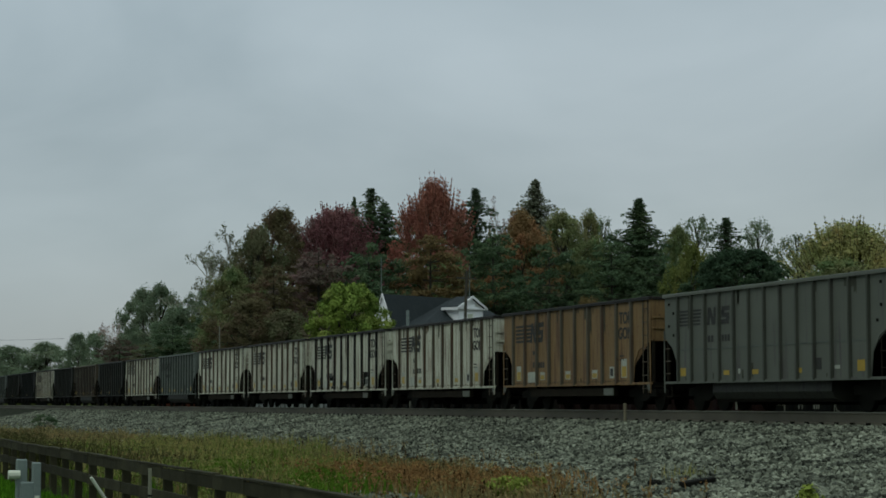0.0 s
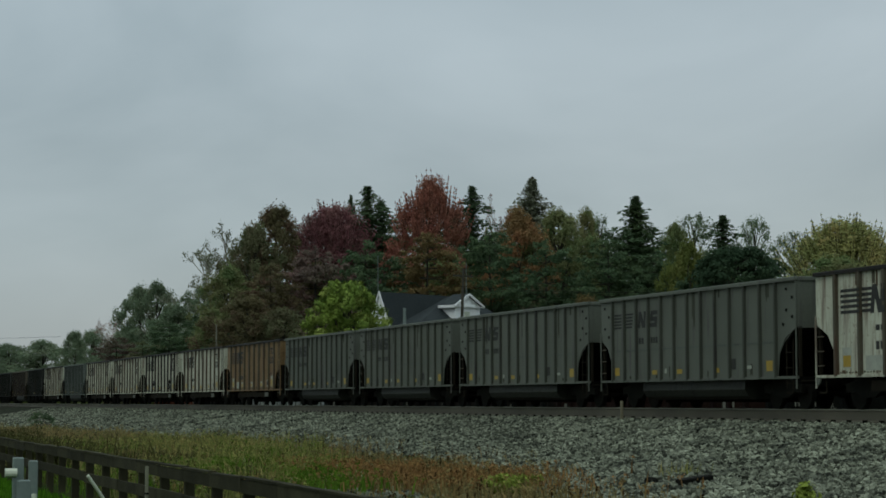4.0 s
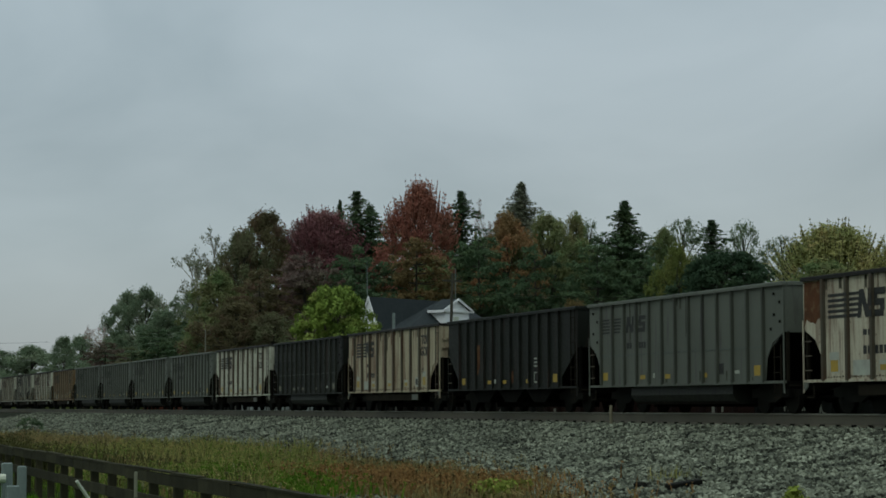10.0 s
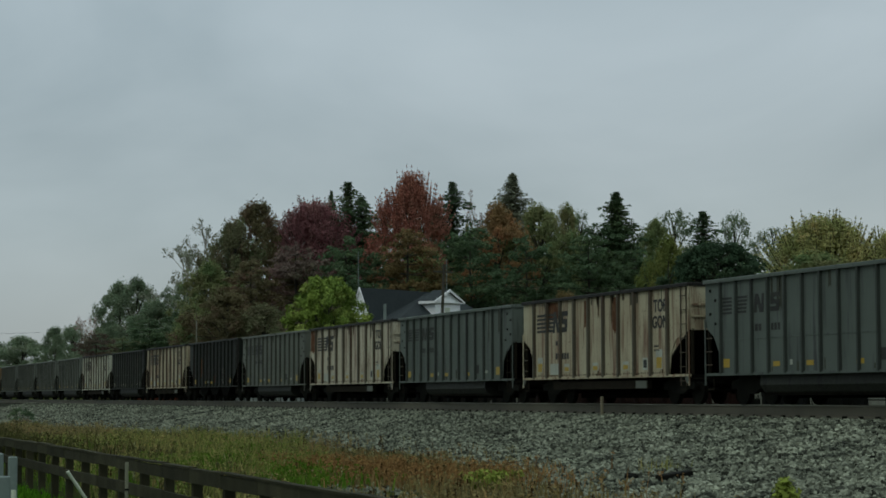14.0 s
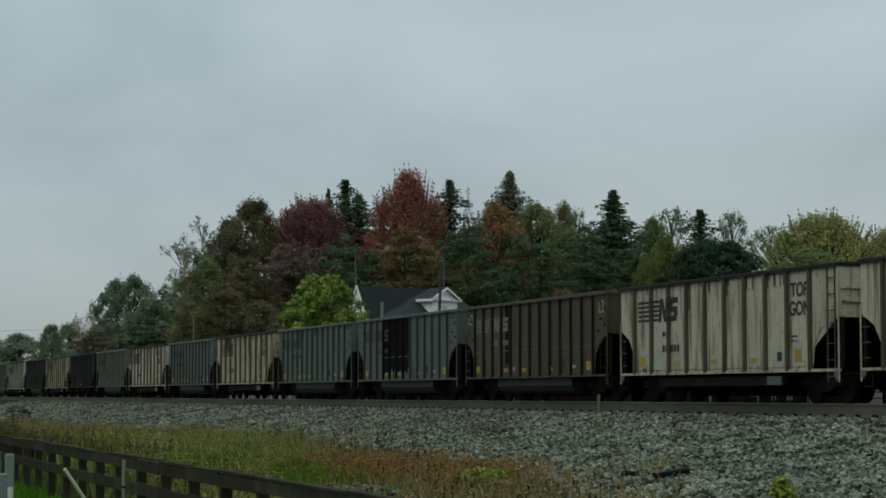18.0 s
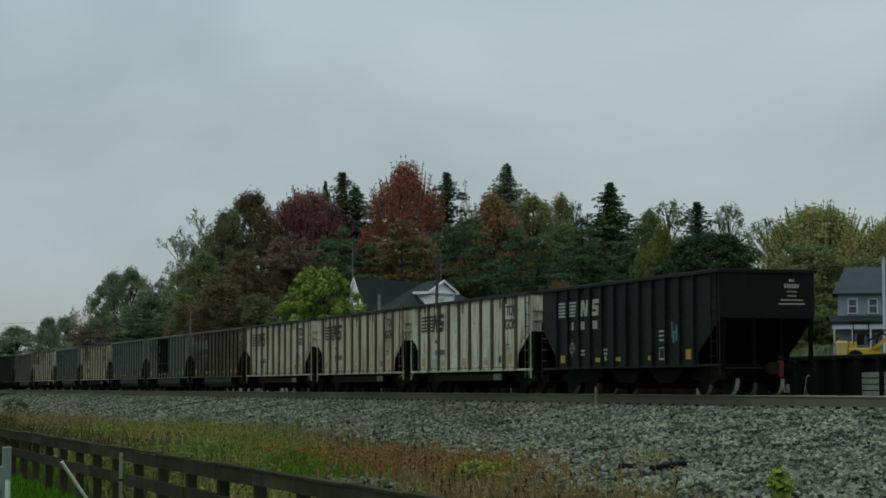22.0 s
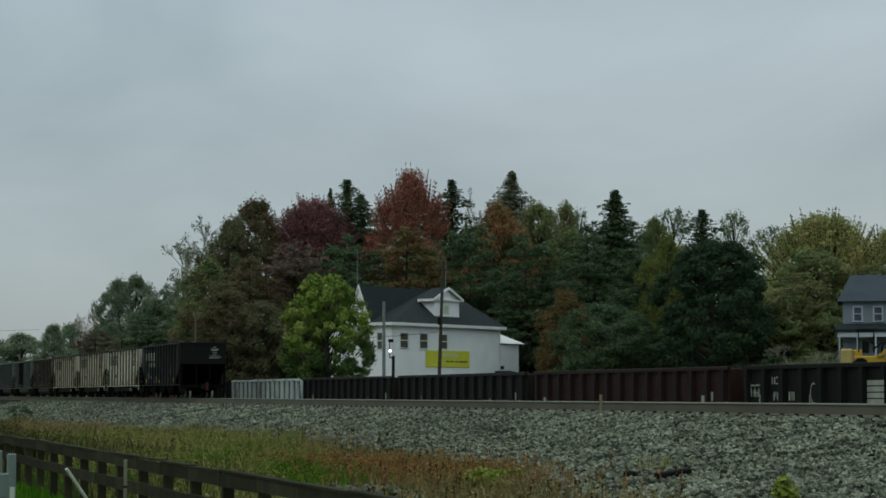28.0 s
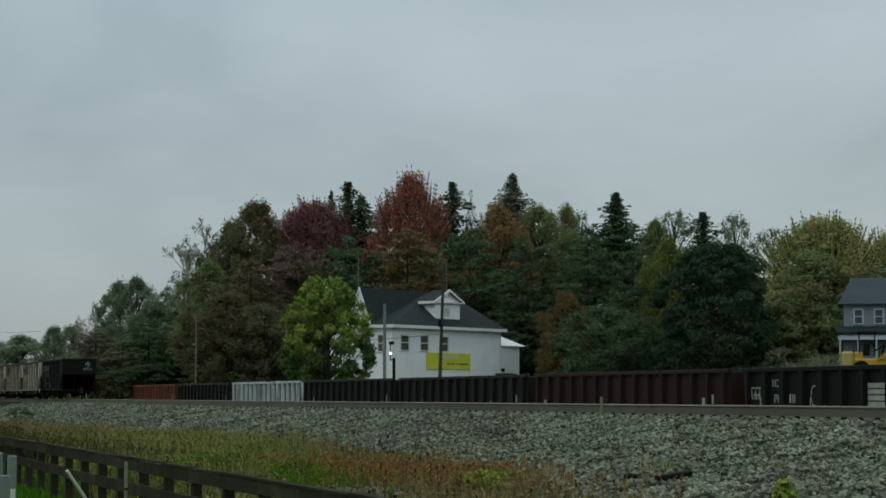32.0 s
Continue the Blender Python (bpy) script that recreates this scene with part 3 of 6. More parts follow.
def needle_tree(seed, boughs=230, ragged=0.25, full=1.0):
    """A conifer 10 m high: boughs all round a straight stem, each a drooping fan of needle sprays."""
    rng = random.Random(seed)
    wood, limbs, crown = Geo(), Geo(), Geo()
    stem(wood, [Vector((0, 0, -0.3)), Vector((0, 0, 5)), Vector((0, 0, 9.9))], (0.2, 0.11, 0.015))
    gaps = [(rng.uniform(0, 6.28), rng.uniform(2, 9)) for _ in range(5)]
    for i in range(boughs):
        u = (i + rng.random()) / boughs
        h = 2.0 + 7.85 * (1 - (1 - u) ** 1.5)
        a = i * 2.399 + rng.uniform(-0.5, 0.5)
        reach = full * (4.6 * (1 - h / 10.0) ** 0.95 + 0.03) * (1 + 0.35 * noise.noise((seed + 1.3 * math.cos(a), h * 1.3, 1.3 * math.sin(a))))
        ln = reach * rng.uniform(1 - ragged * 1.7, 1 + ragged * 0.7)
        if any(abs(h - gh) < 0.35 and math.cos(a - ga) > 0.6 for ga, gh in gaps):
            ln *= 0.55
        up = (0.5 * h / 10 - 0.42) * ln + rng.uniform(-0.12, 0.12)
        root = Vector((0, 0, h))
        tip = Vector((ln * math.cos(a), ln * math.sin(a), h + up))
        limbs.tube(tuple(root), tuple(tip), 0.03, 0.008, 3)
        side = Vector((-math.sin(a), math.cos(a), 0))
        m = max(3, int(ln * 6))
        for k in range(m):
            q = (k + 0.7) / m
            spread = 0.3 * ln * (1 - q) * min(1.0, q * 3) + 0.06
            for s in (-1, 1):
                c = root.lerp(tip, q) + side * s * spread * rng.random() - Vector((0, 0, 0.05 * ln * q * q + rng.uniform(0, 0.2)))
                leaf_cloud(crown, rng, c, (0.1 + 0.12 * rng.random()) * min(1.0, 0.3 + 0.4 * ln), 6, 0.085 * min(1.0, 0.5 + 0.4 * ln), 0.6, 0.9)
    for k in range(5):
        leaf_cloud(crown, rng, Vector((0, 0, 9.3 + 0.14 * k)), 0.07 - 0.013 * k, 6, 0.035)
    return plain_mesh(wood, "trunk", BARK), plain_mesh(limbs, "boughs", BARK), plain_mesh(crown, "crown", LEAVES["dark"])


def tier_tree(seed, whorls=15, open_crown=0.25):
    """A forest tree 10 m high whose boughs lie in loose level tiers with dark gaps between them."""
    rng = random.Random(seed)
    wood, limbs, crown = Geo(), Geo(), Geo()
    stem(wood, [Vector((0, 0, -0.3)), Vector((0.1, 0, 5)), Vector((0, 0, 9.6))], (0.22, 0.13, 0.02))
    for j in range(whorls):
        h = 1.0 + 8.5 * (j + rng.uniform(-0.3, 0.3)) / (whorls - 1)
        span = 3.7 * max(0.12, math.sin(math.pi * min(1.0, 0.2 + 0.78 * h / 10))) ** 0.7
        count = rng.randint(5, 7) if h < 8.5 else 4
        turn = rng.uniform(0, 6.28)
        for i in range(count):
            if rng.random() < open_crown * 0.5:
                continue
            a = turn + 6.28 * i / count + rng.uniform(-0.3, 0.3)
            ln = span * rng.uniform(0.6, 1.15)
            rise = ln * rng.uniform(-0.12, 0.22)
            root = Vector((0, 0, min(h, 9.4)))
            tip = Vector((ln * math.cos(a), ln * math.sin(a), min(h, 9.5) + rise))
            limbs.tube(tuple(root), tuple(tip), 0.04, 0.01, 4)
            side = Vector((-math.sin(a), math.cos(a), 0))
            for k in range(max(3, int(ln * 3.6))):
                q = rng.uniform(0.28, 1.05)
                c = root.lerp(tip, q) + side * rng.gauss(0, 0.2) * ln * (1.15 - 0.6 * q) + Vector((0, 0, rng.gauss(0.02, 0.1)))
                leaf_cloud(crown, rng, c, rng.uniform(0.25, 0.55), 20, 0.118, 0.45, 0.9)
    for k in range(6):
        leaf_cloud(crown, rng, Vector((rng.gauss(0, 0.12), rng.gauss(0, 0.12), 9.0 + 0.17 * k)), 0.34 - 0.04 * k, 16, 0.08)
    return plain_mesh(wood, "trunk", BARK), plain_mesh(limbs, "boughs", BARK), plain_mesh(crown, "crown", LEAVES["dark"])


def maple_tree(seed):
    """A round tree 10 m high: a shell of rounded leaf tufts, one over another; the lower tufts are a mesh apart."""
    rng = random.Random(seed)
    wood, limbs, crown, low = Geo(), Geo(), Geo(), Geo()
    stem(wood, [Vector((0, 0, -0.3)), Vector((0.05, 0, 3)), Vector((0, 0.1, 8.0))], (0.22, 0.17, 0.04))
    for i in range(250):
        h = (i + rng.random()) / 250
        a = i * 2.39996 + rng.uniform(-0.4, 0.4)
        prof = math.sqrt(max(0.02, 1 - ((h - 0.36) / (0.66 if h > 0.36 else 0.55)) ** 2))
        swell = 0.96 + 0.36 * noise.noise((math.cos(a) * 1.3 + seed, math.sin(a) * 1.3, h * 4.0))
        rad = 3.65 * prof * swell * (1 if i % 4 else 0.6)
        c = Vector((rad * math.cos(a), rad * math.sin(a), 0.9 + 8.5 * h + rng.uniform(-0.15, 0.15)))
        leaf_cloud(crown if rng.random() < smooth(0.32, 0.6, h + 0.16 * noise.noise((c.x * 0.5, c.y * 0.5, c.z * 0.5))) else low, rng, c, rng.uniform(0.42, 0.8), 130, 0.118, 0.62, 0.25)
        if i % 3 == 0:
            s = Vector((0, 0, max(1.6, c.z - 0.9 - 0.4 * rad)))
            limbs.tube(tuple(s), tuple(c), 0.06, 0.015, 4)
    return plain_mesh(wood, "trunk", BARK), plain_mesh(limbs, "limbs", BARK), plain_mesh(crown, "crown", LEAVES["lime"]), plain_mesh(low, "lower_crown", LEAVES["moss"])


KINDS = {
    "broad": [broad_tree(s) for s in (1, 2, 3, 4)],
    "upright": [broad_tree(s, 200, 110, 0.1, 1.0, 0.105) for s in (11, 12)],
    "fill": [tier_tree(s) for s in (15, 16, 17)],
    "thin": [broad_tree(s, 80, 70, 0.4) for s in (21, 22)],
    "bare": [bare_tree(s) for s in (31, 32, 33)],
    "spruce": [needle_tree(s, 330, 0.34) for s in (41, 42)],
    "pine": [needle_tree(s, 210, 0.5, 0.95) for s in (51, 52, 53)],
    "dense": [maple_tree(61)],
    "round": [maple_tree(62)],
}
SAY = {"round": "large round tree with a full dense crown", "dense": "round young maple with a full dense crown", "fill": "forest tree with boughs in level tiers", "broad": "broadleaf tree with a full leafy crown", "upright": "maple with upright twigs above its crown", "thin": "thin-leaved tree with gaps in its crown",
       "bare": "nearly bare tree with fine twigs", "spruce": "pointed spruce with drooping boughs", "pine": "ragged dark conifer with open boughs"}
HUE = {"pale": "pale grey-green", "olive": "olive-green", "brown": "brown-green autumn", "umber": "umber-brown autumn", "pink": "pinkish-grey autumn", "crimson": "crimson autumn", "dark": "dark green", "deep": "very dark green",
       "red": "red autumn", "orange": "orange autumn", "sage": "grey-green", "green": "green", "gold": "yellow-gold autumn", "yellow": "yellow-green", "rust": "rust-brown autumn",
       "plum": "dull purple-brown autumn", "lime": "bright lime-green"}
planted = {}


def plant(kind, x, y, top, width, hue):
    """A tree whose crown ends at the height top, standing on the ground at x, y."""
    i = planted[kind] = planted.get(kind, -1) + 1
    wood, limbs, crown, *lower = KINDS[kind][i % len(KINDS[kind])]
    z = ground_z(x, y)
    tree = thing("tree", pose(x, y, z, 0, 0, 67 * i), HUE[hue] + " " + SAY[kind], "tree", "trees on the wooded hill")
    s = (top - z) / {"upright": 9.9, "broad": 9.3, "fill": 9.3, "thin": 9.3, "dense": 9.6, "round": 9.6, "bare": 8.0}.get(kind, 9.9)
    wide = width / {"dense": 7.2, "fill": 7.4, "broad": 7.4, "upright": 7.2, "thin": 7.2, "bare": 6.5, "spruce": 9.0, "pine": 8.3, "round": 7.2}[kind]
    tree.scale = (wide, wide, s)
    part("trunk", wood, None, tree)
    tagged(part("branchwork", limbs, None, tree), kind="stuff")
    c = part("crown", crown, None, tree)
    c.material_slots[0].link = "OBJECT"
    c.material_slots[0].material = LEAVES[hue]
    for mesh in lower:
        low = part("lower_crown", mesh, None, tree, "leaves of the lower crown")
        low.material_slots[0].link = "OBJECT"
        # only the lime tree has its lower shade put into the leaf colour
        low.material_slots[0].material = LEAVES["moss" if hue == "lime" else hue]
    return tree


plant('bare', 50.8, 244.8, 20.4, 9.4, 'pale')
plant('bare', 53.4, 246.2, 22.5, 9.4, 'pale')
plant('broad', 54.5, 239.9, 20.9, 8.1, 'brown')
plant('broad', 57.8, 243.2, 23.1, 9.2, 'umber')
plant('bare', 63.1, 254.3, 26.4, 13.0, 'pink')
plant('upright', 65.4, 246.6, 24.8, 10.6, 'crimson')
plant('spruce', 69.4, 252.6, 26.5, 9.9, 'dark')
plant('pine', 70.4, 248.2, 27.2, 27.0, 'dark')
plant('pine', 73.0, 251.2, 25.7, 26.0, 'dark')
plant('upright', 76.3, 240.2, 27.9, 9.2, 'red')
plant('pine', 82.9, 244.3, 27.2, 26.0, 'dark')
plant('bare', 88.4, 248.8, 26.6, 6.2, 'pink')
plant('spruce', 92.1, 247.4, 28.9, 23.3, 'pale')
plant('broad', 84.8, 233.0, 22.5, 9.2, 'orange')
plant('broad', 90.3, 233.1, 22.9, 9.2, 'olive')
plant('broad', 96.1, 239.4, 23.9, 5.3, 'olive')
plant('thin', 99.6, 242.3, 23.1, 5.4, 'sage')
plant('spruce', 99.7, 231.5, 25.2, 26.0, 'dark')
plant('thin', 110.0, 237.8, 23.7, 9.7, 'sage')
plant('broad', 105.6, 233.2, 21.5, 5.3, 'olive')
plant('pine', 109.2, 227.1, 22.7, 26.0, 'dark')
plant('thin', 114.3, 229.0, 22.1, 7.4, 'sage')
plant('thin', 118.0, 224.9, 20.7, 8.4, 'sage')
plant('upright', 109.5, 197.7, 20.1, 13.7, 'gold')
plant('upright', 118.7, 199.3, 18.8, 9.9, 'gold')
plant('round', 89.7, 184.3, 15.3, 11.2, 'deep')
plant('broad', 94.1, 204.3, 16.9, 6.0, 'yellow')
plant('broad', 79.7, 188.9, 8.9, 9.3, 'dark')
plant('broad', 79.8, 199.6, 10.8, 6.2, 'rust')
plant('fill', 51.1, 219.1, 14.3, 11.1, 'umber')
plant('fill', 57.1, 222.8, 16.5, 12.3, 'plum')
plant('fill', 63.1, 223.3, 17.3, 11.4, 'dark')
plant('fill', 69.8, 221.3, 18.0, 12.4, 'rust')
plant('fill', 77.7, 222.8, 18.9, 11.6, 'dark')
plant('fill', 80.9, 213.2, 17.0, 11.2, 'dark')
plant('fill', 87.3, 210.6, 17.0, 12.2, 'dark')
plant('fill', 94.0, 212.1, 16.0, 10.5, 'dark')
plant('broad', 103.4, 189.6, 14.4, 12.0, 'olive')
plant('broad', 110.5, 189.1, 13.0, 11.0, 'olive')
plant('broad', 46.6, 209.9, 10.7, 9.7, 'umber')
plant('broad', 49.8, 206.1, 9.4, 8.7, 'brown')
plant('broad', 85.4, 194.1, 8.3, 7.8, 'dark')
plant('broad', 100.1, 189.1, 10.6, 10.6, 'olive')
plant('broad', 103.2, 185.2, 9.3, 8.7, 'olive')
# far trees down the line: their haze is put into the sage leaf colour
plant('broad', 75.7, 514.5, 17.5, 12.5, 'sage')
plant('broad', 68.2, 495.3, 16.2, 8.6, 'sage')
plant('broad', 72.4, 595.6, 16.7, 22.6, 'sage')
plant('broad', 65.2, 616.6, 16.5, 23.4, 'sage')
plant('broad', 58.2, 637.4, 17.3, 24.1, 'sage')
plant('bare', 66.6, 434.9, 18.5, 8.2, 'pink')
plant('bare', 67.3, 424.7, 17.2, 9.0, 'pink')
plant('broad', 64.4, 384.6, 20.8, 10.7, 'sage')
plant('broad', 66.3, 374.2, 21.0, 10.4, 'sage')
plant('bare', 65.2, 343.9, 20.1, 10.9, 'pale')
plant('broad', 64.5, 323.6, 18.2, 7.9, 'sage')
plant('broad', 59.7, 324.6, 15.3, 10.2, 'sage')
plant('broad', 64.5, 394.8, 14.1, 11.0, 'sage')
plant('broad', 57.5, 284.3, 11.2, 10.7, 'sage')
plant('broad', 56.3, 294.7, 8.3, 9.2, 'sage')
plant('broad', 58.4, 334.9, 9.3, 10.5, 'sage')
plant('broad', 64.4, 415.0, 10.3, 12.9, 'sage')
plant('dense', 48.8, 178.4, 10.9, 7.4, 'lime')
plant('bare', 70.2, 132.1, 3.9, 2.6, 'pale')
plant('bare', 71.8, 131.2, 3.3, 3.0, 'pale')
plant('bare', 73.6, 130.8, 3.5, 2.4, 'pale')
plant('bare', 49.8, 243.0, 17.7, 9.0, 'pale')
plant('broad', 49.8, 234.8, 15.2, 8.9, 'olive')
plant('thin', 54.1, 244.1, 19.3, 7.2, 'sage')
plant('broad', 51.2, 267.1, 5.9, 11.2, 'sage')
plant('broad', 47.4, 253.6, 4.2, 10.6, 'dark')
plant('broad', 50.4, 251.0, 4.3, 9.5, 'dark')
plant('broad', 51.9, 295.5, 4.4, 9.2, 'dark')
plant('broad', 52.9, 256.6, 6.6, 9.7, 'dark')


def hill_row(count, a0, a1, far, below, hues, seed):
    """A row of trees along the hill, at headings a0 to a1 and a distance, whose tops follow the hill's outline."""
    rng = random.Random(seed)
    for i in range(count):
        a = radians(a0 + (a1 - a0) * (i + 0.5 + rng.uniform(-0.3, 0.3)) / count)
        r = far + rng.uniform(-6, 6)
        top = float(np.interp(math.degrees(a), (10, 12.2, 14, 17.6, 21.1, 25.7, 26.9, 30), (15, 22.4, 24.4, 26.5, 22.6, 21.0, 19.4, 21))) * r / 275 - below - rng.uniform(0, 2.5)
        plant("fill" if rng.random() < 0.85 else "pine", r * math.sin(a), r * math.cos(a), top, rng.uniform(7.5, 10.5), rng.choice(("umber", "plum", "brown", "dark") if math.degrees(a) < 16.2 and below > 3 else hues))


hill_row(20, 12.4, 30, 282, 0.5, ("dark", "olive", "green", "brown"), 71)
hill_row(17, 12.4, 27.5, 238, 5.5, ("dark", "dark", "brown", "olive"), 72)
hill_row(16, 11.8, 27, 229, 9.5, ("dark", "dark", "green", "brown"), 73)
hill_row(7, 22.3, 29.0, 218, 12.0, ("dark", "dark", "green", "dark"), 74)
hill_row(7, 27.0, 33.0, 244, 5.0, ("green", "dark", "olive"), 75)
hill_row(5, 8.6, 12.4, 262, 6.0, ("dark", "green", "brown"), 76)

# ---- rolling stock ----
# A car's own space: y along the track (forward is +y), x across, z = 0 at the rail heads; the side at -x faces the camera.
SIDE = 1.56


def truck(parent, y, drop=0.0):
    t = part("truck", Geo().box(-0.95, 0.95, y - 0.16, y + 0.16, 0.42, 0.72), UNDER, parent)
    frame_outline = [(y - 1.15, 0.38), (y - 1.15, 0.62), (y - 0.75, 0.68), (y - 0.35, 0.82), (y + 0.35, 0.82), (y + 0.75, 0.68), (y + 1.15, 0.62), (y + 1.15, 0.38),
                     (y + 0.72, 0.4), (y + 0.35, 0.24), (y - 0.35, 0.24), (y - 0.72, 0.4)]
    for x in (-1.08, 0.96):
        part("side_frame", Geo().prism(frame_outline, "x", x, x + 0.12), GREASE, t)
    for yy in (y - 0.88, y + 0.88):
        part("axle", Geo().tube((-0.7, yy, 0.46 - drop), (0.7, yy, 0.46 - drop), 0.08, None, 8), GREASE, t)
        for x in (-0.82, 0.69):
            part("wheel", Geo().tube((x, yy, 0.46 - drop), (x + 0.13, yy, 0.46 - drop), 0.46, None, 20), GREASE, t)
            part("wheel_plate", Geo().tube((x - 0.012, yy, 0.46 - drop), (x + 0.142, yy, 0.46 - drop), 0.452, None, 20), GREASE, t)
    return t


def ladder(parent, x, y, z0, z1, depth, mat):
    g = Geo()
    for yy in (y - 0.2, y + 0.2):
        g.box(x - 0.014, x + 0.014, yy - 0.016, yy + 0.016, z0, z1)
    n = int((z1 - z0) / 0.44)
    for i in range(n):
        z = z0 + 0.15 + 0.44 * i
        g.box(x - 0.016 - depth, x + 0.016 - depth, y - 0.2, y + 0.2, z - 0.013, z + 0.013)
    part("ladder", g, mat, parent)


def side_view(*xz):
    """Pose of a flat marking on the near side: its x runs to the car's rear, its y up."""
    y, z = xz
    return Matrix(((0, 0, -1, -SIDE - 0.006), (-1, 0, 0, y), (0, 1, 0, z), (0, 0, 0, 1)))


def clipped(outline, lo, hi):
    """The part of a (y, z) outline that lies between y = lo and y = hi."""
    for limit, sign in ((lo, 1), (hi, -1)):
        out = []
        for p, q in zip(outline, outline[1:] + outline[:1]):
            inside, after = sign * (p[0] - limit) >= 0, sign * (q[0] - limit) >= 0
            if inside:
                out.append(p)
            if inside != after:
                f = (limit - p[0]) / (q[0] - p[0])
                out.append((limit, p[1] + f * (q[1] - p[1])))
        outline = out
        if len(outline) < 3:
            return None
    return outline


def on_posts(parent, shapes, first, gap, wide, deep, mat):
    """The same marking where it crosses the faces of the posts."""
    for i in range(5):
        y = first - gap * i
        g = Geo()
        for k, shape in enumerate(shapes):
            cut = clipped(shape, y - wide * 0.48, y + wide * 0.48)
            if cut:
                g.prism(cut, "x", -SIDE - deep - 0.006 - 0.0005 * k, -SIDE - deep - 0.001)
        if g.v:
            part("emblem_post_mark", g, mat, parent)


def emblem(parent, y, z, h, mat):
    """Long stripes and two slanted block shapes, painted over sheet and posts; y is the front edge."""
    shapes = []
    for i in range(5):
        zz = z + h * (i + 0.25) / 5.2
        shapes.append([(y, zz), (y - 2.3 * h, zz), (y - 2.3 * h, zz + 0.56 * h / 5), (y, zz + 0.56 * h / 5)])
        part("emblem_stripe", Geo().prism(shapes[-1], "x", -SIDE - 0.008, -SIDE - 0.002), mat, parent)
    a = y - 2.1 * h
    b = a - 1.0 * h
    first = [[(a, z), (a - 0.26 * h, z), (a - 0.42 * h, z + h), (a - 0.16 * h, z + h)],
             [(a - 0.16 * h, z + h), (a - 0.46 * h, z + h), (a - 0.86 * h, z), (a - 0.56 * h, z)],
             [(a - 0.64 * h, z), (a - 0.88 * h, z), (a - 1.02 * h, z + h), (a - 0.78 * h, z + h)]]
    second = [[(b - y0 * h, z + z0 * h), (b - y1 * h, z + z0 * h), (b - y1 * h, z + z1 * h), (b - y0 * h, z + z1 * h)]
              for z0, z1, y0, y1 in ((0, 0.24, 0, 0.8), (0.38, 0.62, 0.05, 0.86), (0.76, 1.0, 0.16, 0.95), (0.2, 0.42, 0.56, 0.86), (0.58, 0.8, 0.08, 0.38))]
    for block in (first, second):
        g = Geo()
        for k, shape in enumerate(block):
            g.prism(shape, "x", -SIDE - 0.0082 - 0.0005 * k, -SIDE - 0.003)
        part("emblem_block", g, mat, parent)
    on_posts(parent, shapes + first + second, 6.08, 1.305, 0.17, 0.09, mat)


def panel_emblem(parent, first, gap, z, h, mat):
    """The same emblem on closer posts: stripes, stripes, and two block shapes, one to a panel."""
    w = 0.3
    for k in range(2):
        c = first - gap * k - 0.38
        for i in range(5):
            zz, cutoff = z + h * (i + 0.2) / 5, (0.3 * w * (4 - i) / 4 if k else 0.0)
            part("emblem_stripe", Geo().prism([(c + w, zz), (c - w + cutoff, zz), (c - w + cutoff, zz + 0.6 * h / 5), (c + w, zz + 0.6 * h / 5)], "x", -SIDE - 0.008, -SIDE - 0.002), mat, parent)
    c = first - gap * 2 - 0.38
    g = Geo()
    g.prism([(c + w, z), (c + w - 0.18, z), (c + w - 0.24, z + h), (c + w - 0.08, z + h)], "x", -SIDE - 0.008, -SIDE - 0.002)
    g.prism([(c + w - 0.08, z + h), (c + w - 0.28, z + h), (c - w + 0.02, z), (c - w + 0.24, z)], "x", -SIDE - 0.0085, -SIDE - 0.003)
    g.prism([(c - w + 0.14, z), (c - w, z), (c - w - 0.05, z + h), (c - w + 0.1, z + h)], "x", -SIDE - 0.009, -SIDE - 0.0035)
    part("emblem_block", g, mat, parent)
    c = first - gap * 3 - 0.38
    g = Geo()
    for z0, z1, y0, y1 in ((0, 0.25, -1, 0.8), (0.38, 0.62, -0.9, 0.9), (0.75, 1.0, -0.8, 1.0), (0.2, 0.42, 0.2, 0.9), (0.58, 0.8, -0.9, -0.2)):
        g.prism([(c - y0 * w, z + z0 * h), (c - y1 * w, z + z0 * h), (c - y1 * w, z + z1 * h), (c - y0 * w, z + z1 * h)], "x", -SIDE - 0.0095, -SIDE - 0.004)
    part("emblem_block", g, mat, parent)


def bars(parent, name, y, z, widths, h, mat, x=None):
    for w in widths:
        part(name, Geo().box(-SIDE - 0.007, -SIDE - 0.002, y - w, y, z, z + h), mat, parent)
        y -= w + 0.06


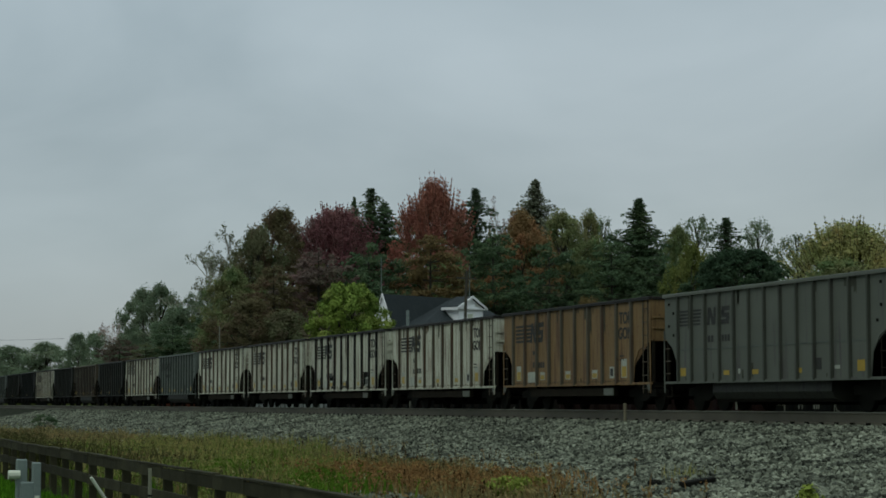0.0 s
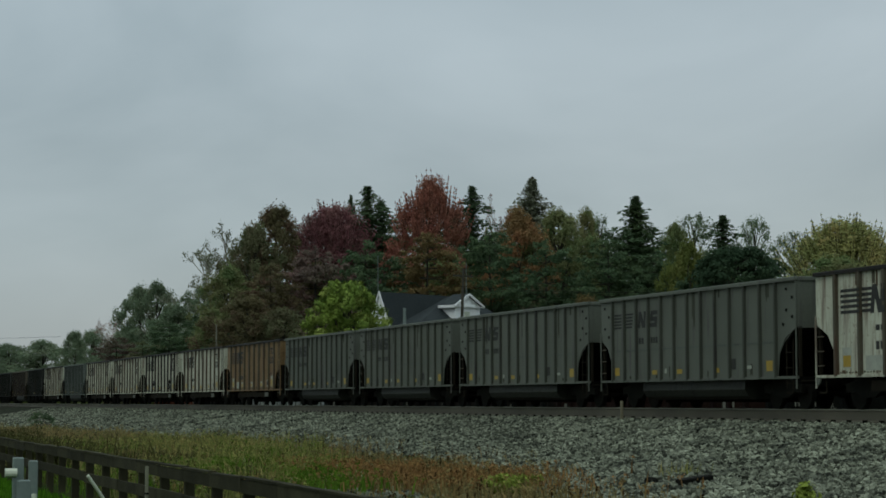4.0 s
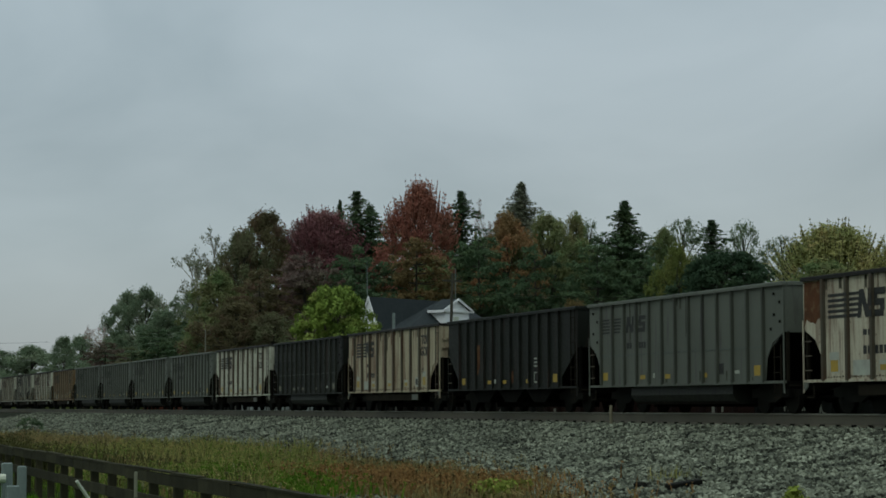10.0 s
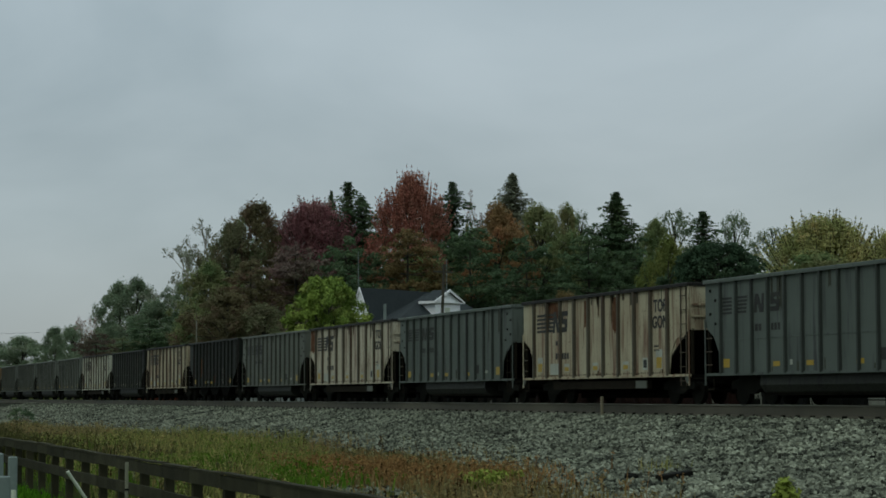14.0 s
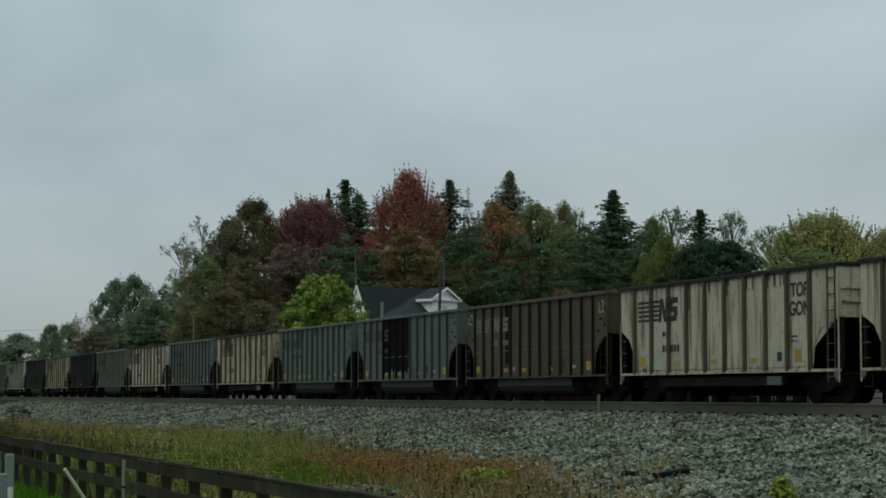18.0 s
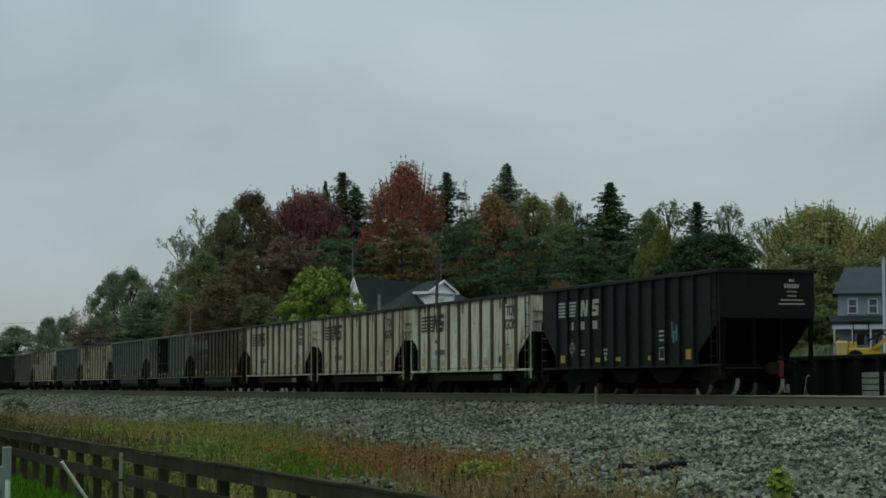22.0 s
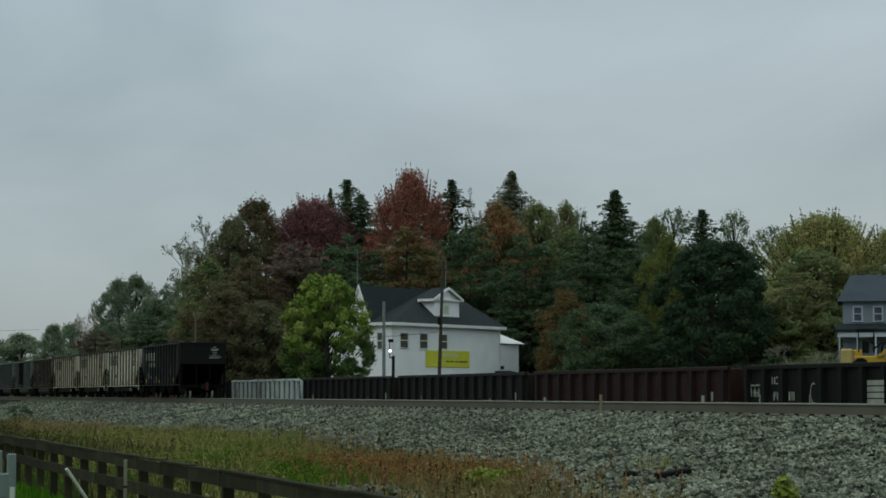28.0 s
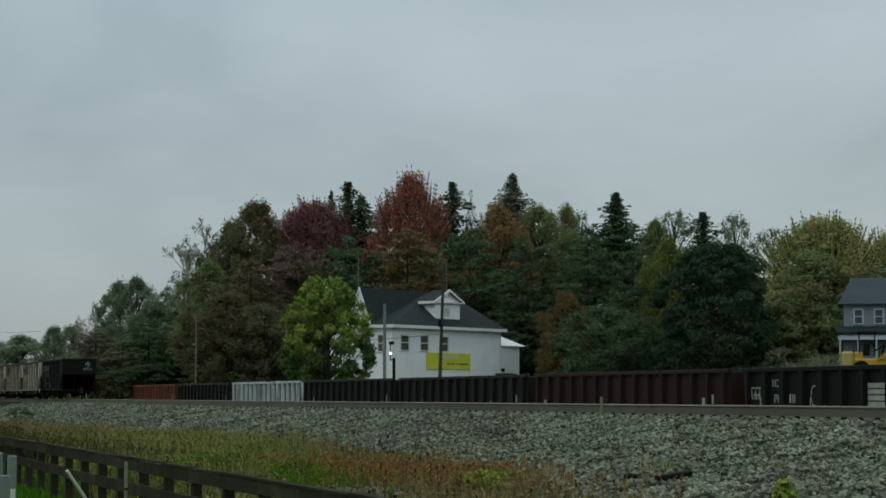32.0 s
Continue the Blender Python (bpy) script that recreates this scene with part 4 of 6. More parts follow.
def coal_car(kind, label):
    """One coal car. kind: ribbed (gondola with deep posts), tub (gondola with a sunken belly), hopper (with bays below)."""
    car = thing("coal_car", pose(0, 0, 0), label, "rail car", "coal cars of the moving train")
    P0 = PAINTS["cream"]
    half, sill, high = 7.25, 0.84, {"ribbed": 3.6, "tub": 3.58, "hopper": 3.6}[kind]
    f, r = {"ribbed": (1.1, 1.55), "tub": (1.0, 1.25), "hopper": (1.3, 1.6)}[kind]
    brow = 2.26
    outline = [(-half, high), (-half, brow), (-half + r - 0.5, 1.95), (-half + r - 0.12, 1.5), (-half + r, sill), (half - f, sill), (half - f + 0.12, 1.5),
               (half - f + 0.45, 1.95), (half, brow), (half, high)]
    if kind == "hopper":
        outline = [(-half, high), (-half, brow), (-half + r, 1.2), (-half + r, sill), (half - f, sill), (half - f, 1.2), (half, brow), (half, high)]
    for sx in (-1, 1):
        a, b = sorted((sx * SIDE, sx * (SIDE - 0.03)))
        part("side_sheet", Geo().prism(outline, "x", a, b), P0, car)
    # ends: an upright sheet above, a sloping sheet below
    for s in (-1, 1):
        part("end_sheet", Geo().box(-SIDE + 0.03, SIDE - 0.03, *sorted((s * half, s * (half - 0.03))), brow - 0.04, high), P0, car)
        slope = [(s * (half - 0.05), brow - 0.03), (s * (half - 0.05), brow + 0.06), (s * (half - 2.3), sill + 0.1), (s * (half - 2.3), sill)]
        part("slope_sheet", Geo().prism(slope, "x", -SIDE + 0.035, SIDE - 0.035), SLOPE_SHADE, car, "sloping end sheet, the shade under it put into its black")
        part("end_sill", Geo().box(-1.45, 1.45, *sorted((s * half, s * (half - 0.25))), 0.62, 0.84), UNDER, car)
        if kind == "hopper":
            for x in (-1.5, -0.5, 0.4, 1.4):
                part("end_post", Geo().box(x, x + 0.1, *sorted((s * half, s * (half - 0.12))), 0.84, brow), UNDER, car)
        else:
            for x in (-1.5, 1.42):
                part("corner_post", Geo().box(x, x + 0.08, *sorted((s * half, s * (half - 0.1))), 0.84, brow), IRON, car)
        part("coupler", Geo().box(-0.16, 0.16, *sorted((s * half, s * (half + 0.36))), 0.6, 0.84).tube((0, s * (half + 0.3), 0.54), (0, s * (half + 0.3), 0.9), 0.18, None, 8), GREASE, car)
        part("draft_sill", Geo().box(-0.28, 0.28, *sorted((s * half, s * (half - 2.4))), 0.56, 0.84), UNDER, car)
    # rim, sills and floor
    for sx in (-1, 1):
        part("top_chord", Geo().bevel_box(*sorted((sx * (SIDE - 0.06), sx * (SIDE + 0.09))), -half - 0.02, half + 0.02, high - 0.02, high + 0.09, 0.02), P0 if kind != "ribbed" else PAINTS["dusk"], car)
        a, b = sorted((sx * (SIDE - 0.04), sx * (SIDE + 0.05)))
        part("side_sill", Geo().box(a, b, -half + 0.02, half - 0.02, sill - 0.055, sill + 0.02), P0, car)
    for s in (-1, 1):
        part("end_chord", Geo().bevel_box(-SIDE + 0.06, SIDE - 0.06, *sorted((s * (half - 0.06), s * (half + 0.05))), high - 0.02, high + 0.09, 0.02), P0 if kind != "ribbed" else PAINTS["dusk"], car)
    part("floor_sheet", Geo().box(-SIDE + 0.04, SIDE - 0.04, -half + 2.2, half - 2.2, sill, sill + 0.04), UNDER, car)
    # posts along both sides
    n, first, gap = {"ribbed": (10, 6.08, 1.305), "tub": (13, 6.15, 1.01), "hopper": (12, 5.75, 1.02)}[kind]
    deep = {"ribbed": 0.09, "tub": 0.085, "hopper": 0.09}[kind]
    wide = {"ribbed": 0.17, "tub": 0.11, "hopper": 0.1}[kind]
    for sx in (-1, 1):
        a, b = sorted((sx * SIDE, sx * (SIDE + deep)))
        for i in range(n):
            y = first - gap * i
            rib = [(a if sx < 0 else b, y - wide * 0.35), (a if sx < 0 else b, y + wide * 0.35), (b if sx < 0 else a, y + wide / 2), (b if sx < 0 else a, y - wide / 2)]
            part("post", Geo().prism(rib, "z", sill - 0.02, high - 0.02), PAINTS["post"] if kind == "ribbed" else P0, car, "side post darkened by dirt and by shade put into its colour" if kind == "ribbed" else "")
    if kind == "ribbed":
        rivets = Geo()
        for i in range(72):
            y = -5.5 + 0.16 * i
            rivets.box(-SIDE - 0.016, -SIDE - 0.001, y, y + 0.05, 0.9, 0.935 if i % 3 else 0.955)
        tagged(part("rivet_row", rivets, PAINTS["post"], car), kind="stuff")
        for s in (-1, 1):
            part("corner_bracket", Geo().prism([(s * (half - 0.04), 0.8), (s * (half - 0.3), 0.8), (s * (half - 0.26), 0.66), (s * (half - 0.12), 0.56), (s * (half - 0.02), 0.64)], "x", -SIDE - 0.05, -SIDE - 0.01), PAINTS["grey"], car, "pale jacking bracket at the corner")
    # underneath
    if kind == "tub":
        belly = [(-1.4, 0.8), (-1.42, 0.5), (-1.3, 0.3), (-1.05, 0.2), (-0.35, 0.2), (-0.3, 0.8)]
        for s in (-1, 1):
            part("belly_tub", Geo().prism([(s * x, z) for x, z in belly], "y", -3.6, 4.0), PAINTS["belly"], car, "rounded dark grey belly tub under the floor")
    elif kind == "ribbed":
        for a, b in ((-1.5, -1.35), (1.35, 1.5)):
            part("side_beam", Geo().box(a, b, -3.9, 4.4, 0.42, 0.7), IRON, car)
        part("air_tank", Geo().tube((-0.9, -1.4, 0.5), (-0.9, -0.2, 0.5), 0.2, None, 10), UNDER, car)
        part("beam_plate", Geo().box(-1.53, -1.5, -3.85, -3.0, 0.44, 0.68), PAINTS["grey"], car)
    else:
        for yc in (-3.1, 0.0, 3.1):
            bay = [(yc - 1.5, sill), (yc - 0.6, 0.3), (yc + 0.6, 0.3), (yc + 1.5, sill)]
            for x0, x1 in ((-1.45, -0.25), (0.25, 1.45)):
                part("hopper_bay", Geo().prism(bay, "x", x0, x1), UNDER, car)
    # dark blocks added to fill the shaded gap under the floor
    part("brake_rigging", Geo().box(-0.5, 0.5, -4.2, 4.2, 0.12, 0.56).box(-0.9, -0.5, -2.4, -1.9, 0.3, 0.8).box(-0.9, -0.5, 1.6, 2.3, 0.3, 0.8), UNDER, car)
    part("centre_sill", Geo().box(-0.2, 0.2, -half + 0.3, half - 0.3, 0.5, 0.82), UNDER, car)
    truck(car, -5.35, 0.085)
    truck(car, 5.35, 0.085)
    # ladders and handholds at the corners, a brake wheel at the rear end
    for s in (-1, 1):
        if s < 0:
            ladder(car, -SIDE - 0.03, s * (half - 0.42), 0.5, high if kind != "tub" else 1.9, 0.03, IRON if kind != "ribbed" else PAINTS["post"])
        else:
            rungs = Geo()
            for z in (1.1, 1.5, 1.9):
                rungs.box(-SIDE - 0.045, -SIDE - 0.02, half - 0.5, half - 0.03, z, z + 0.03)
            part("rung", rungs, PAINTS["post"], car)
        part("grab_iron", Geo().box(-SIDE - 0.05, -SIDE - 0.02, s * (half - 0.03) - 0.025, s * (half - 0.03) + 0.025, 0.5, high if s < 0 else 2.5), P0, car)
        part("stirrup", Geo().box(-SIDE - 0.05, -SIDE - 0.02, s * (half - 0.42) - 0.2, s * (half - 0.42) + 0.2, 0.36, 0.4).box(-SIDE - 0.05, -SIDE - 0.02, s * (half - 0.42) - 0.2, s * (half - 0.42) - 0.17, 0.36, 0.7), IRON, car)
        part("uncoupling_lever", Geo().tube((-SIDE + 0.05, s * (half + 0.08), 0.72), (-0.2, s * (half + 0.08), 0.72), 0.025, None, 5), IRON, car)
    if kind == "ribbed":
        part("brake_wheel", Geo().tube((0.7, -half - 0.1, 2.6), (0.7, -half - 0.06, 2.6), 0.26, None, 14), GREASE, car)
        for z in (2.62, 2.98):
            part("end_rib", Geo().box(-SIDE + 0.05, SIDE - 0.05, -half - 0.05, -half, z, z + 0.06), P0, car)
    # markings
    if kind == "ribbed":
        emblem(car, 5.85, 2.46, 0.75, INK)
        bars(car, "number_bar", 4.0, 2.0, (0.2, 0.2), 0.15, INK)
        bars(car, "number_bar", 4.0, 1.5, (0.17, 0.15, 0.1, 0.17, 0.17, 0.17), 0.22, INK)
        for i, w in enumerate(("TOP", "GON")):
            lettering(w, 0.54, car, side_view(-5.04, 2.88 - 0.52 * i) @ Matrix.Diagonal((0.95, 1, 1, 1)), INK)
        part("data_panel", Geo().box(-SIDE - 0.008, -SIDE - 0.002, -4.05, -3.65, 1.02, 1.42), CHALK, car)
        part("data_block", Geo().box(-SIDE - 0.011, -SIDE - 0.009, -3.98, -3.72, 1.1, 1.36), INK, car)
        bars(car, "stencil_line", -4.55, 1.75, (0.35,), 0.05, INK)
        bars(car, "stencil_line", -4.55, 1.62, (0.42,), 0.05, INK)
        part("pale_patch", Geo().box(-SIDE - 0.007, -SIDE - 0.002, 3.6, 4.55, 0.95, 1.35), CHALK, car)
        for y, h in ((5.8, 0.52), (3.2, 0.26), (0.58, 0.26), (-2.02, 0.26), (-4.68, 0.6)):
            part("reflector_plate", Geo().box(-SIDE - 0.007, -SIDE - 0.002, y - 0.5, y, 1.03, 1.07 + h), CHALK, car, "faded white plate")
            part("reflector", Geo().box(-SIDE - 0.010, -SIDE - 0.0072, y - 0.46, y - 0.05, 1.06, 1.06 + 0.6 * h), YELLOW, car)
    elif kind == "tub":
        panel_emblem(car, first, gap, 2.58, 0.54, INK)
        bars(car, "number_bar", 4.0, 2.05, (0.17, 0.17), 0.2, INK)
        bars(car, "number_bar", 3.0, 2.05, (0.14, 0.14, 0.14), 0.2, INK)
        for y, h in ((6.05, 0.26), (2.9, 0.14), (0.95, 0.14), (-1.75, 0.14), (-5.3, 0.3)):
            part("reflector", Geo().box(-SIDE - 0.008, -SIDE - 0.002, y - 0.4, y, 1.02, 1.02 + h), YELLOW, car)
        part("seam", Geo().box(-SIDE - 0.012, -SIDE - 0.001, -6.0, 6.2, 1.83, 1.86), PAINTS["slate"], car)
        for yy, zz in ((6.9, 2.6), (6.55, 3.0), (6.9, 3.3), (6.55, 2.3), (-6.6, 3.3), (-6.95, 3.05), (-6.6, 2.7), (-6.95, 2.5), (-6.4, 2.3)):
            part("bolt_plate", Geo().box(-SIDE - 0.03, -SIDE - 0.001, yy - 0.04, yy + 0.04, zz, zz + 0.08), GREASE, car)
        part("data_panel", Geo().box(-SIDE - 0.008, -SIDE - 0.002, -3.3, -2.95, 1.1, 1.42), INK, car)
        part("white_tag", Geo().box(-SIDE - 0.008, -SIDE - 0.002, 1.75, 1.9, 1.05, 1.2), CHALK, car)
        part("white_tag", Geo().box(-SIDE - 0.008, -SIDE - 0.002, -4.35, -4.05, 1.1, 1.2), CHALK, car)
    else:
        for y, h in ((5.5, 0.26), (2.35, 0.14), (0.6, 0.14), (-2.0, 0.14), (-4.8, 0.3)):
            part("reflector", Geo().box(-SIDE - 0.008, -SIDE - 0.002, y - 0.4, y, 1.02, 1.02 + h), YELLOW, car)
        for z in (1.62, 1.76, 1.9):
            bars(car, "data_line", -2.85, z, (0.36,), 0.05, CHALK)
        rim = Geo().box(-SIDE - 0.008, -SIDE - 0.002, -3.24, -2.86, 1.02, 1.07).box(-SIDE - 0.008, -SIDE - 0.002, -3.24, -2.86, 1.38, 1.42)
        rim.box(-SIDE - 0.008, -SIDE - 0.002, -3.24, -3.2, 1.07, 1.38).box(-SIDE - 0.008, -SIDE - 0.002, -2.9, -2.86, 1.07, 1.38)
        part("data_panel", rim, CHALK, car)
        part("white_tag", Geo().box(-SIDE - 0.008, -SIDE - 0.002, 1.4, 1.55, 1.04, 1.2), CHALK, car)
    return car


def repaint(car, new_paint, posts=None, marks=None, sheet=None):
    for o in car.children_recursive:
        if o.type != "MESH" or not o.material_slots:
            continue
        base = o.data.materials[0]
        want = None
        if base == PAINTS["oxide"]:
            want = PAINTS[sheet or new_paint]
        if base == PAINTS["cream"]:
            want = PAINTS[new_paint]
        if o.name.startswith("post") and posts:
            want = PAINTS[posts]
        if marks is not None and base == INK and (o.name.startswith("emblem") or o.name.startswith("number") or o.name.startswith("lettering")):
            want = marks
        if want is not None:
            o.material_slots[0].link = "OBJECT"
            o.material_slots[0].material = want


def ride(t):
    """How far the train has gone at t seconds, in metres."""
    return 27.3 * (0.47583 * t - 0.0043085 * t * t / 32 + 0.017981 * t ** 3 / 1024)


PITCH = 15.6
LAST_FRONT = -8.029 * 27.3
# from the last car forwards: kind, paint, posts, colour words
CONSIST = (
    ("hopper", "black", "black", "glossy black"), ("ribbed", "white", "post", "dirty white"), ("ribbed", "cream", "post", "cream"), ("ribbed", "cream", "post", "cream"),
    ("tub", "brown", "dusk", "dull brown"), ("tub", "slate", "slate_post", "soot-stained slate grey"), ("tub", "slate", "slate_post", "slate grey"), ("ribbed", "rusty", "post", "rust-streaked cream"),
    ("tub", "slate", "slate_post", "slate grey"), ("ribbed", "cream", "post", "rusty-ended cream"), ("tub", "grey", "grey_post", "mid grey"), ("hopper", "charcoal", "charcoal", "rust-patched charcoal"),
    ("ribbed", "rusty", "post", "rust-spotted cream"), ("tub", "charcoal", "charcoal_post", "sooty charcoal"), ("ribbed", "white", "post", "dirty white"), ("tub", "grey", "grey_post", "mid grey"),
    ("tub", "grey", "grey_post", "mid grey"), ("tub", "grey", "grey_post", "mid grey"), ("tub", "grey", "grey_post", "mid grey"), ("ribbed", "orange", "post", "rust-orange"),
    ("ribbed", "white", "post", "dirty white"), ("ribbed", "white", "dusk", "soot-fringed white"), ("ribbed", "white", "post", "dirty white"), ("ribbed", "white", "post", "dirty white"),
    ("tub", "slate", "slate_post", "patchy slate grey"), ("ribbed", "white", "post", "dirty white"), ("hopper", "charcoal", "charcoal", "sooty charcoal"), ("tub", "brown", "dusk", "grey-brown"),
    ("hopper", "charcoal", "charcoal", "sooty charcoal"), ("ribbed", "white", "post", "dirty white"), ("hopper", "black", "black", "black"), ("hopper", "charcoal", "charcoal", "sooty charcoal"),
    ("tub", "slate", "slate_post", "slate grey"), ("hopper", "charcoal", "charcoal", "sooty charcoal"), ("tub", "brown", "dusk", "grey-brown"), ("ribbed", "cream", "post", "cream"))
WORDS = {"ribbed": "ribbed steel gondola car for coal on the main track", "tub": "steel gondola car with a rounded belly tub", "hopper": "open coal hopper car with sloping ends"}
models = {}
TRAIN = []
for k, (kind, colour, posts, words) in enumerate(CONSIST):
    label = words + " " + WORDS[kind]
    y = LAST_FRONT - 7.28 + PITCH * k
    if kind not in models:
        car = models[kind] = coal_car(kind, label)
        car.matrix_basis = pose(TRACK, y, RAIL)
    else:
        car = copy_thing(models[kind], pose(TRACK, y, RAIL))
    tagged(car, label)
    TRAIN.append((car, y))
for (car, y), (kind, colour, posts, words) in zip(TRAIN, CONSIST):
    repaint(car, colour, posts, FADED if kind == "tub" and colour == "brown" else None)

for o in TRAIN[13][0].children:
    if o.name.startswith("reflector"):
        o.material_slots[0].link = "OBJECT"
        o.material_slots[0].material = FADED

# soot and rust that set single cars apart
SOOT = material("soot_streak", ((0.0075, 0.0075, 0.0072), (0.012, 0.0115, 0.011)), 0.9, 0.0, 10.0, 1.0, gloss=0.02)
RUST = material("rust_patch", ((0.105, 0.045, 0.027), (0.075, 0.035, 0.023), (0.13, 0.075, 0.048)), 0.9, 0.0, 12.0, 2.0, gloss=0.05)


def stain(car, name, spots, mat):
    """Flat stains on the side sheet, each a ragged column from z0 to z1."""
    rng = random.Random(len(spots))
    for y0, y1, z0, z1 in spots:
        n = max(3, int((y1 - y0) / 0.12))
        edge = [(y0 + (y1 - y0) * i / n, z0 + rng.uniform(0, 0.22) * (z1 - z0)) for i in range(n + 1)]
        part(name, Geo().prism(edge + [(y1, z1), (y0, z1)], "x", -SIDE - 0.0065, -SIDE - 0.001), mat, car)


def soot_over(car, y0, y1):
    """Spilt coal has blackened the sheet, the posts and the sill between y0 and y1."""
    stain(car, "soot_streak", ((y0, y1, 0.87, 3.56),), SOOT)
    for o in car.children:
        if o.name.startswith("post") and o.data.vertices[0].co.x < 0 and y0 < o.data.vertices[0].co.y < y1:
            o.material_slots[0].link = "OBJECT"
            o.material_slots[0].material = SOOT


soot_over(TRAIN[5][0], -0.75, 3.25)
soot_over(TRAIN[4][0], 2.3, 2.75)
stain(TRAIN[9][0], "rust_patch", ((6.2, 7.2, 2.3, 3.55),), RUST)
stain(TRAIN[7][0], "rust_patch", ((3.6, 4.7, 2.9, 3.55), (1.0, 1.3, 2.4, 3.5), (-1.5, -1.2, 2.2, 3.5)), RUST)
stain(TRAIN[12][0], "rust_patch", ((6.3, 6.6, 2.6, 3.5), (-0.3, 0.0, 2.9, 3.5)), RUST)
stain(TRAIN[11][0], "rust_patch", ((3.3, 3.6, 1.4, 2.6), (-0.6, -0.1, 0.95, 1.5)), RUST)
stain(TRAIN[21][0], "soot_streak", ((4.9, 5.9, 0.9, 1.5), (2.3, 3.3, 0.9, 1.6), (-0.3, 0.7, 0.9, 1.3), (-4.2, -3.2, 0.9, 1.7)), SOOT)
WORN = material("dull_rust_streak", ((0.085, 0.055, 0.038), (0.12, 0.085, 0.062), (0.06, 0.04, 0.03)), 0.9, 0.0, 12.0, 3.0, gloss=0.05)
GRIMY = material("grime_streak", ((0.06, 0.052, 0.044), (0.09, 0.08, 0.068)), 0.9, 0.0, 12.0, 3.0, gloss=0.05)
rng = random.Random(17)
for k, (kind, colour, posts, words) in enumerate(CONSIST):
    if kind != "ribbed" or k > 25:
        continue
    for i in range(26):
        y, w = rng.uniform(-5.6, 5.9), rng.uniform(0.04, 0.2)
        if i % 4 == 3:
            z0 = 0.87
            z1 = z0 + rng.uniform(0.06, 0.25)
        else:
            z1 = 3.57
            z0 = z1 - rng.uniform(0.1, 0.5) * (2.2 if rng.random() < 0.25 else 1.0)
        stain(TRAIN[k][0], "rust_streak" if i % 2 else "grime_streak", ((y, y + w, z0, z1),), WORN if i % 2 else GRIMY)
DUSTY = material("dull_grime_streak", ((0.05, 0.05, 0.046), (0.07, 0.07, 0.064)), 0.9, 0.0, 12.0, 3.0, gloss=0.03)
for k, (kind, colour, posts, words) in enumerate(CONSIST):
    if kind != "tub" or colour not in ("grey", "slate") or k > 19:
        continue
    for i in range(14):
        y, w = rng.uniform(-5.9, 6.0), rng.uniform(0.04, 0.16)
        z0, z1 = (0.87, 0.87 + rng.uniform(0.1, 0.5)) if i % 2 else (3.5 - rng.uniform(0.2, 1.4), 3.55)
        stain(TRAIN[k][0], "grime_streak", ((y, y + w, z0, z1),), DUSTY)
for y in (6.75, -6.65):
    for a, b, c, d in ((-0.2, 0.2, 0.36, 0.4), (-0.2, 0.2, 0.0, 0.04), (-0.2, -0.16, 0.04, 0.36), (0.16, 0.2, 0.04, 0.36)):
        part("tag_frame", Geo().box(-SIDE - 0.008, -SIDE - 0.002, y + a, y + b, 2.95 + c, 2.95 + d), CHALK, TRAIN[4][0])

# the last car: white emblem, lines on its end, and the device that closes the train
last = TRAIN[0][0]
for o in last.children_recursive:
    if o.name.split(".")[0] == "wheel":
        o.material_slots[0].link = "OBJECT"
        o.material_slots[0].material = SHINY
        o["label"] = "steel wheel with a polished tread"
panel_emblem(last, 5.75, 1.02, 2.6, 0.56, CHALK)
bars(last, "number_bar", 4.45, 2.15, (0.16,), 0.28, CHALK)
bars(last, "number_bar", 3.62, 2.15, (0.1, 0.16), 0.28, CHALK)
bars(last, "number_bar", 2.55, 2.15, (0.16, 0.16), 0.28, CHALK)
for y in (4.5, 2.55):
    for z in (1.25, 1.38):
        bars(last, "stencil_line", y - 0.9, z, (0.14, 0.12), 0.07, CHALK)
for n, pitch, w, h, z in ((3, 0.065, 0.045, 0.075, 3.32), (6, 0.085, 0.055, 0.12, 3.13), (7, 0.05, 0.03, 0.045, 3.0), (7, 0.045, 0.028, 0.045, 2.87), (15, 0.05, 0.036, 0.04, 2.75), (17, 0.052, 0.038, 0.04, 2.63)):
    g = Geo()
    for i in range(n):
        x = 0.8 + pitch * (i - n / 2)
        g.box(x, x + w, -7.266, -7.256, z, z + h)
    part("end_line", g, CHALK, last)
part("spray_mark", Geo().box(-SIDE - 0.009, -SIDE - 0.003, -4.0, -3.88, 1.55, 1.9).box(-SIDE - 0.009, -SIDE - 0.003, -3.86, -3.8, 1.7, 2.2).box(-SIDE - 0.009, -SIDE - 0.003, -4.2, -4.1, 1.6, 2.1).box(-SIDE - 0.0095, -SIDE - 0.0035, -4.2, -3.8, 1.84, 1.92), TEAL, last, "teal spray-painted mark")
ring = Geo()
for i in range(16):
    a, b = 6.2832 * i / 16, 6.2832 * (i + 1) / 16
    ring.prism([(4.42 + q * math.cos(c), 1.52 + q * math.sin(c)) for q, c in ((0.17, a), (0.2, a), (0.2, b), (0.17, b))], "x", -SIDE - 0.009, -SIDE - 0.003)
part("crosshair_mark", ring.box(-SIDE - 0.009, -SIDE - 0.003, 4.41, 4.43, 1.2, 1.84).box(-SIDE - 0.009, -SIDE - 0.003, 4.15, 4.69, 1.51, 1.53), CHALK, last)
# dark bar added to cover the upper part of the bright treads
part("brake_beam", Geo().bevel_box(-1.0, 1.0, -6.86, -6.78, 0.42, 0.84, 0.02), UNDER, last)
part("end_of_train_device", Geo().bevel_box(0.1, 0.27, -7.7, -7.5, 0.45, 0.95, 0.03), RED, last, "red end-of-train box with a lamp")
